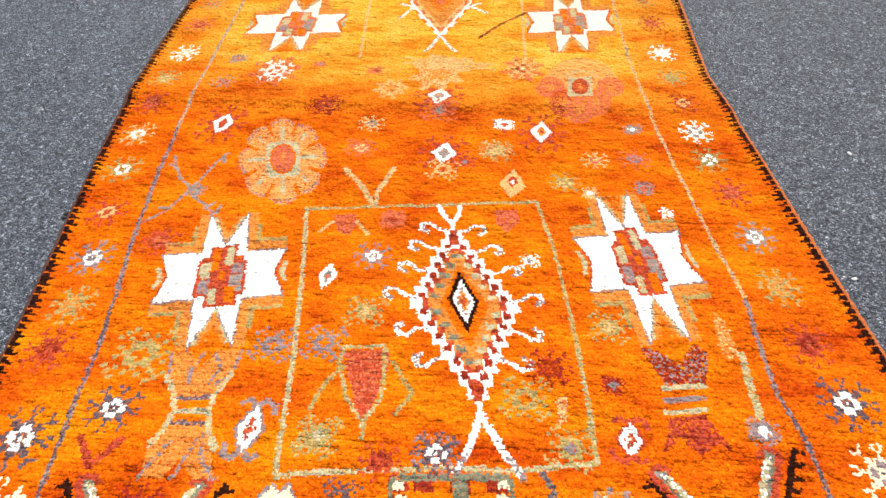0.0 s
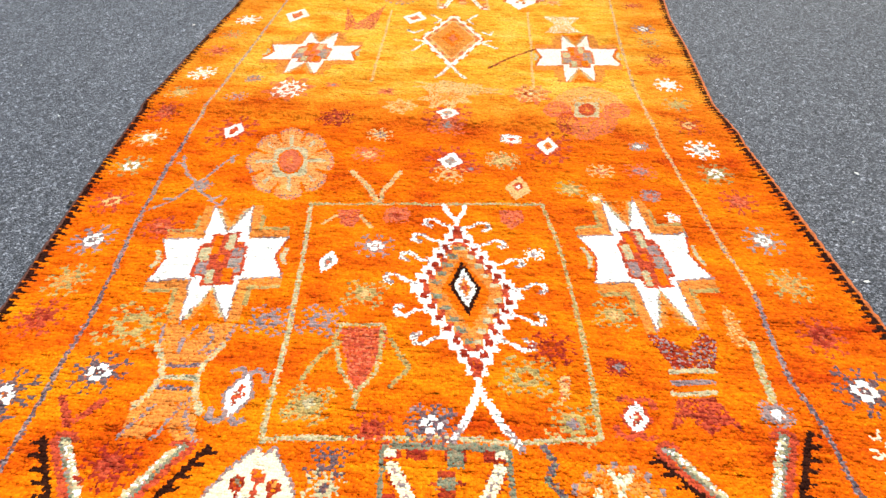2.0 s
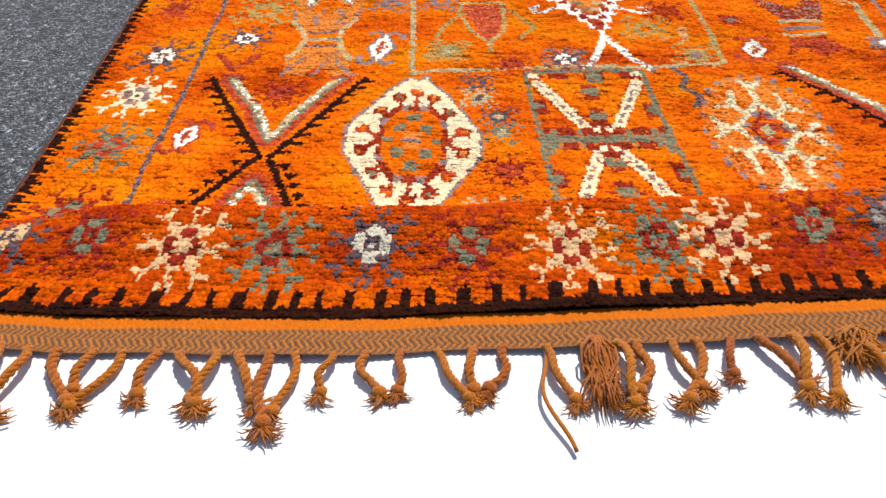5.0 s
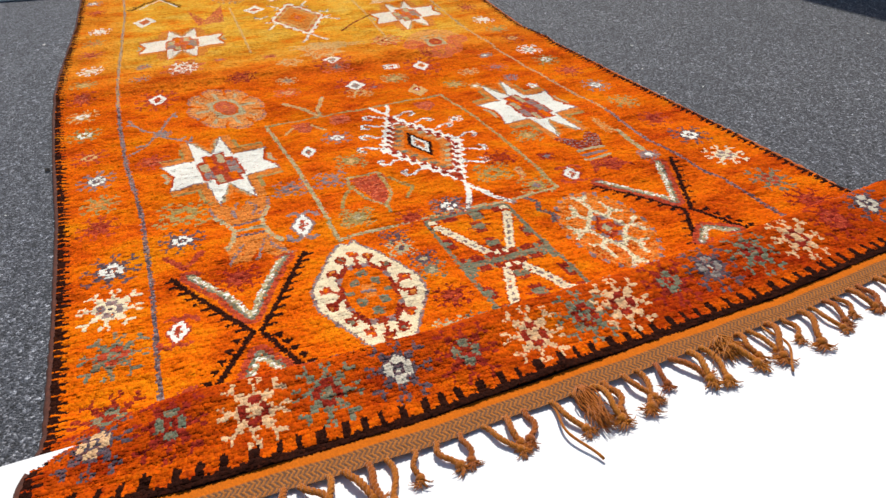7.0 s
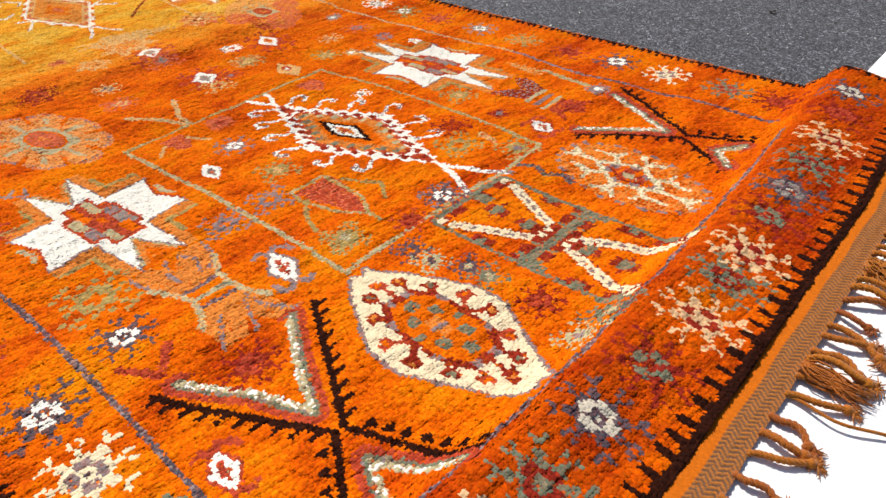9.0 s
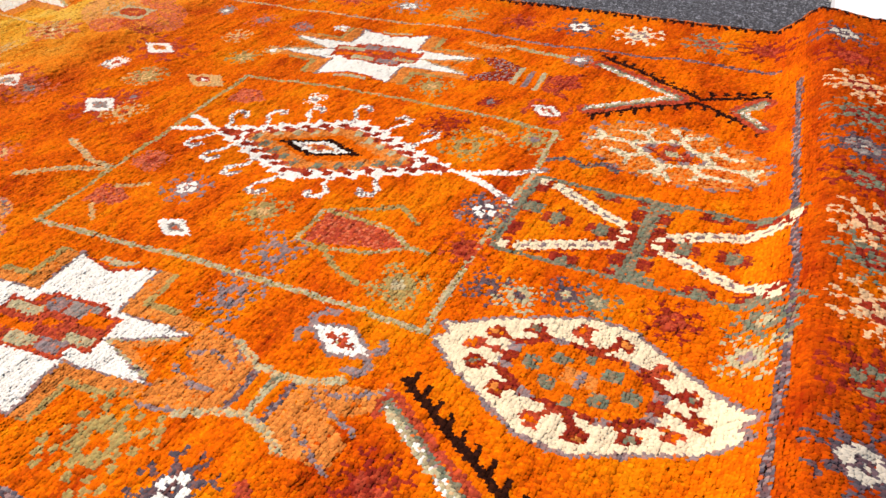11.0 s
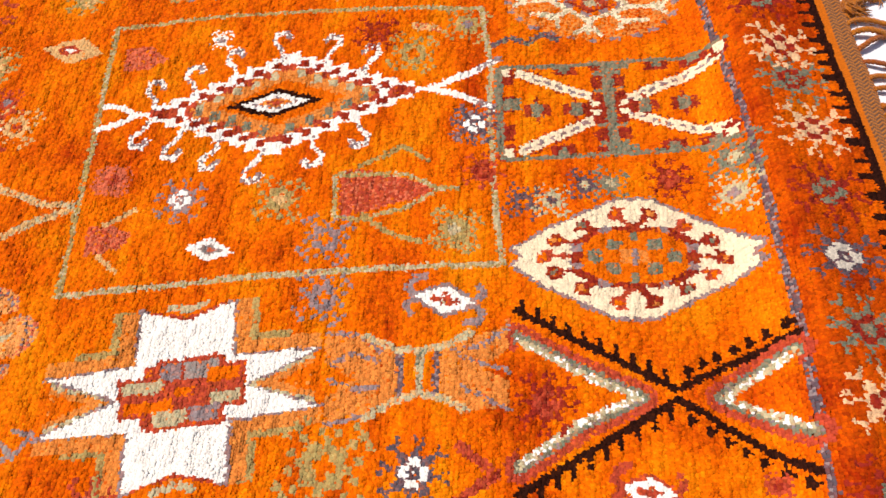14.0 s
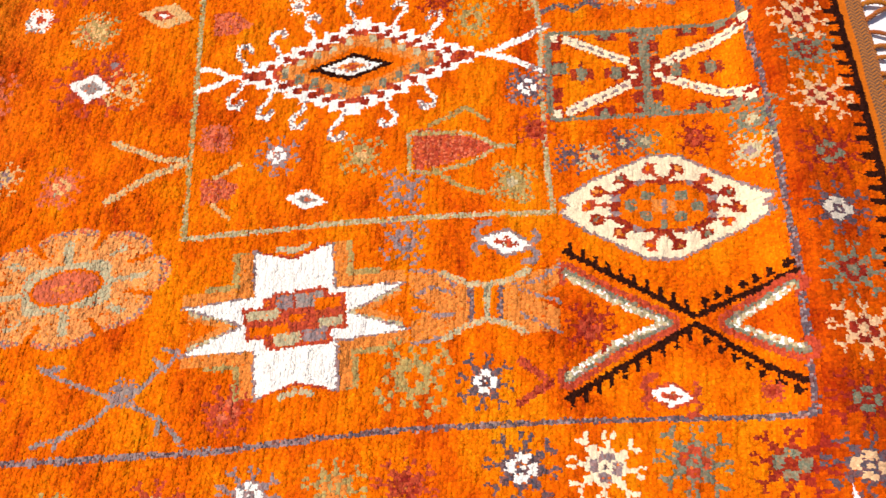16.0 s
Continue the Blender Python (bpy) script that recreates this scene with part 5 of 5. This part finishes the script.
# ---------------------------------------------------------------- tape measure, second rug, litter
def tape_measure(m):
    thing = new("tape_measure")
    tagged(thing, "lime green tape measure with black strap lying on asphalt", "tape measure")
    bm = bmesh.new()
    outline = [(-0.036, 0.0), (-0.036, 0.030), (-0.026, 0.044), (0.016, 0.046), (0.032, 0.038), (0.038, 0.022), (0.038, 0.0)]
    low = [bm.verts.new((x, y - 0.022, 0.004)) for x, y in outline]
    slope = lambda y: 0.031 + 0.42 * (y + 0.022)
    high = [bm.verts.new((x, y - 0.022, slope(y - 0.022))) for x, y in outline]
    bm.faces.new(low[::-1])
    bm.faces.new(high)
    for k in range(len(low)):
        bm.faces.new((low[k], low[(k + 1) % len(low)], high[(k + 1) % len(low)], high[k]))
    bmesh.ops.bevel(bm, geom=bm.edges[:], offset=0.004, segments=3, affect="EDGES")
    part("case", bm, LIME, thing, "", True)
    bm = bmesh.new()
    bmesh.ops.create_circle(bm, cap_ends=True, segments=24, radius=0.017)
    for v in bm.verts:
        v.co = Vector((v.co.x * 1.5 - 0.003, v.co.y * 1.08 - 0.001, 0))
        v.co.z = slope(v.co.y) + 0.0006

    def tilted(plate):
        for v in plate.verts:
            v.co.z += slope(v.co.y) + 0.0008 - 0.0428
        return plate

    ring = part("label_plate", bm, BLACK, thing, "black oval label plate")
    part("label_print", tilted(flat_box(-0.020, -0.006, -0.007, 0.005, 0.0428, 0.0432)), LABEL_RED, ring, "red printed block")
    part("label_print", tilted(flat_box(-0.003, 0.004, -0.009, 0.009, 0.0428, 0.0432)), LABEL_WHITE, ring, "white printed bar")
    part("label_print", tilted(flat_box(0.007, 0.011, -0.008, 0.008, 0.0428, 0.0432)), LABEL_WHITE, ring, "white printed bar")
    part("grip", flat_box(0.030, 0.0405, -0.018, 0.014, 0.006, 0.033, 0.003), BLACK, thing, "black rubber grip")
    part("lock_button", flat_box(0.036, 0.044, 0.004, 0.016, 0.022, 0.038, 0.002), BLACK, thing, "black lock button")
    part("foot", flat_box(-0.03, 0.034, -0.019, 0.020, 0.0, 0.005, 0.001), BLACK, thing, "black rubber base")
    part("blade_hook", flat_box(0.0395, 0.0415, -0.024, -0.008, 0.001, 0.012, 0.0005), STEEL, thing, "steel blade hook")
    bm = bmesh.new()
    for side in (-1, 1):
        pts = [Vector((0.022 - 0.100 * t, -0.020 - 0.052 * t + side * 0.0035 * math.sin(t * 3.1), 0.006 + 0.004 * math.sin(t * 3.1))) for t in [k / 14 for k in range(15)]]
        tube(bm, pts, 0.0034, 6)
    part("strap", bm, BLACK, thing, "black woven wrist strap", True)
    thing.matrix_world = m


tape_measure(pose(-1.268, 2.065, 0.0, 0, 0, 6))


def second_rug():
    """The corner of another rug on the asphalt: small brown and cream figures in an orange edge."""
    thing = new("rug")
    tagged(thing, "brown and cream patterned rug with orange edge on asphalt", "rug")
    r = np.random.default_rng(5)
    nx, ny, step = 150, 240, 0.0048
    ob = None
    names = (("pile", 0), ("edge_band", 1))
    gx, gy = np.meshgrid(np.arange(nx), np.arange(ny))
    edge = (gx >= nx - 7) | (gy >= ny - 5)
    figure = (np.abs((gx * 0.9 + (gy % 14)) % 11 - 5) + np.abs(gy % 14 - 7)) < 4
    col = np.where(figure[..., None], np.array((0.62, 0.42, 0.26)), np.array((0.10, 0.035, 0.02)))
    fleck = r.random(figure.shape)
    col = np.where((fleck < 0.18)[..., None], np.array((0.45, 0.10, 0.02)), col)
    col = np.where(edge[..., None], np.array((0.62, 0.20, 0.02)), col) * r.normal(1, 0.1, (ny, nx, 1))
    for name, flag in names:
        pick = edge == bool(flag)
        x, y = gx[pick] * step + r.normal(0, 0.0006, pick.sum()), gy[pick] * step + r.normal(0, 0.0006, pick.sum())
        z = 0.011 + 0.004 * np.sin(y * 22) * (gx[pick] > nx - 12) + r.normal(0, 0.0004, pick.sum())
        n = len(x)
        quad = np.stack([np.stack([x + sx * step * 0.8, y + sy * step * 0.8, z - 0.003], 1) for sx, sy in ((-1, -1), (1, -1), (1, 1), (-1, 1))] + [np.stack([x, y - 0.0015, z], 1)], 1)
        me = bpy.data.meshes.new(name)
        me.from_pydata(quad.reshape(-1, 3).tolist(), [], [(5 * k + p, 5 * k + q, 5 * k + 4) for k in range(n) for p, q in ((0, 1), (1, 2), (2, 3), (3, 0))])
        rgba = np.ones((n, 5, 4), np.float32)
        rgba[:, :, :3] = np.clip(col[pick], 0.01, 1)[:, None, :]
        me.attributes.new("dye", "FLOAT_COLOR", "POINT").data.foreach_set("color", rgba.reshape(-1))
        me.polygons.foreach_set("use_smooth", [True] * len(me.polygons))
        me.materials.append(WOOL)
        ob = new(name, me)
        ob.parent = thing
        tagged(ob, kind="stuff")
    part("backing", flat_box(0, nx * step, 0, ny * step, 0.0, 0.009, 0.002), BIND, thing)
    thing.matrix_world = pose(-1.965, 2.86, 0.0, 0, 0, 8) @ Matrix.Translation((-nx * step, -ny * step, 0))


second_rug()


def chip_mesh(seed, flat):
    bm = bmesh.new()
    bmesh.ops.create_icosphere(bm, subdivisions=1, radius=1.0)
    for v in bm.verts:
        v.co = v.co * (1 + 0.35 * noise.noise(v.co * 1.7 + Vector((seed, 0, 0))))
        v.co.z *= flat
    return bm


def chippings():
    """Loose pale chips that lie on the asphalt."""
    meshes = [mesh_from(chip_mesh(s, 0.5), "stone_chip", STONE) for s in range(4)]
    r = random.Random(4)
    spots = [((-0.785, 1.753)), ((1.011, 2.597)), ((0.706, 1.127)), ((0.601, 0.801)), ((0.713, 2.357))]
    for c in spots:
        ob = new("stone_chip", meshes[r.randrange(4)])
        s = r.uniform(0.003, 0.005)
        ob.matrix_world = pose(c[0], c[1], s * 0.35, 0, 0, r.uniform(0, 360)) @ Matrix.Diagonal((s * 1.6, s, s, 1))
        tagged(ob, "small pale stone chip loose on asphalt", "stone", "loose chips on the asphalt")
    taken = 0
    while taken < 70:
        x, y = r.uniform(-1.6, 1.4), r.uniform(0.0, 3.0)
        if float(np.interp(y, *EDGE_L)) - 0.03 < x < float(np.interp(y, *EDGE_R)) + 0.03 or y > 2.2:
            continue
        taken += 1
        ob = new("stone_chip", meshes[r.randrange(4)])
        s = r.uniform(0.0009, 0.0022)
        ob.matrix_world = pose(x, y, s * 0.3, 0, 0, r.uniform(0, 360)) @ Matrix.Diagonal((s * 1.4, s, s, 1))
        tagged(ob, "tiny pale stone chip loose on asphalt", "stone", "loose chips on the asphalt")


chippings()


def dry_leaf(m, s):
    bm = bmesh.new()
    left, right = [], []
    for k in range(7):
        t = k / 6
        w = 0.32 * math.sin(math.pi * min(1, t * 0.95 + 0.03)) + 0.02
        lift = 0.16 * math.sin(t * 5) + 0.12
        left.append(bm.verts.new((t - 0.5, w, lift + 0.12)))
        right.append(bm.verts.new((t - 0.5, -w, lift + 0.16)))
    mid = [bm.verts.new((k / 6 - 0.5, 0, 0.16 * math.sin(k / 6 * 5) + 0.12 - 0.05)) for k in range(7)]
    for k in range(6):
        bm.faces.new((mid[k], mid[k + 1], left[k + 1], left[k]))
        bm.faces.new((right[k], right[k + 1], mid[k + 1], mid[k]))
    bmesh.ops.solidify(bm, geom=bm.faces[:], thickness=0.02)
    ob = new("dry_leaf", mesh_from(bm, "dry_leaf", DRY_LEAF, True))
    ob.matrix_world = m @ Matrix.Scale(s, 4)
    tagged(ob, "small dry curled leaf lying on asphalt", "leaf", "dry leaves")


for c, s, t in (((-0.965, 0.983), 0.022, 10), ((-0.630, 0.865), 0.010, 60), ((-0.628, 0.856), 0.010, 30), ((0.942, 0.514), 0.014, 80), ((0.798, 2.750), 0.012, 20)):
    dry_leaf(pose(c[0], c[1], 0.0, 0, 0, t), s)


def folding_table(m, lx, ly, h):
    """A small table behind the boards; a foot shows past the board. The rest is unseen and guessed, its top sized to
    shade the board.
    """
    thing = new("folding_table")
    tagged(thing, "small folding table with dark green legs on asphalt", "table")
    part("tabletop", flat_box(-lx / 2, lx / 2, -ly / 2, ly / 2, h - 0.025, h, 0.004), GREEN_PAINT, thing)
    for sx in (-1, 1):
        for sy in (-1, 1):
            x, y = sx * (lx / 2 - 0.02), sy * (ly / 2 - 0.02)
            leg = part("leg", flat_box(x - 0.012, x + 0.012, y - 0.012, y + 0.012, 0.0, h - 0.02, 0.003), GREEN_PAINT, thing)
            part("foot_cap", flat_box(x - 0.017, x + 0.017, y - 0.017, y + 0.017, 0.0, 0.03, 0.004), BLACK, leg, "black rubber foot cap")
        part("stretcher", flat_box(sx * (lx / 2 - 0.02) - 0.006, sx * (lx / 2 - 0.02) + 0.006, -ly / 2 + 0.03, ly / 2 - 0.03, 0.25, 0.27, 0.002), GREEN_PAINT, thing)
    thing.matrix_world = m


folding_table(pose(-0.535, 3.235, 0, 0, 0, 0), 0.44, 0.54, 0.75)
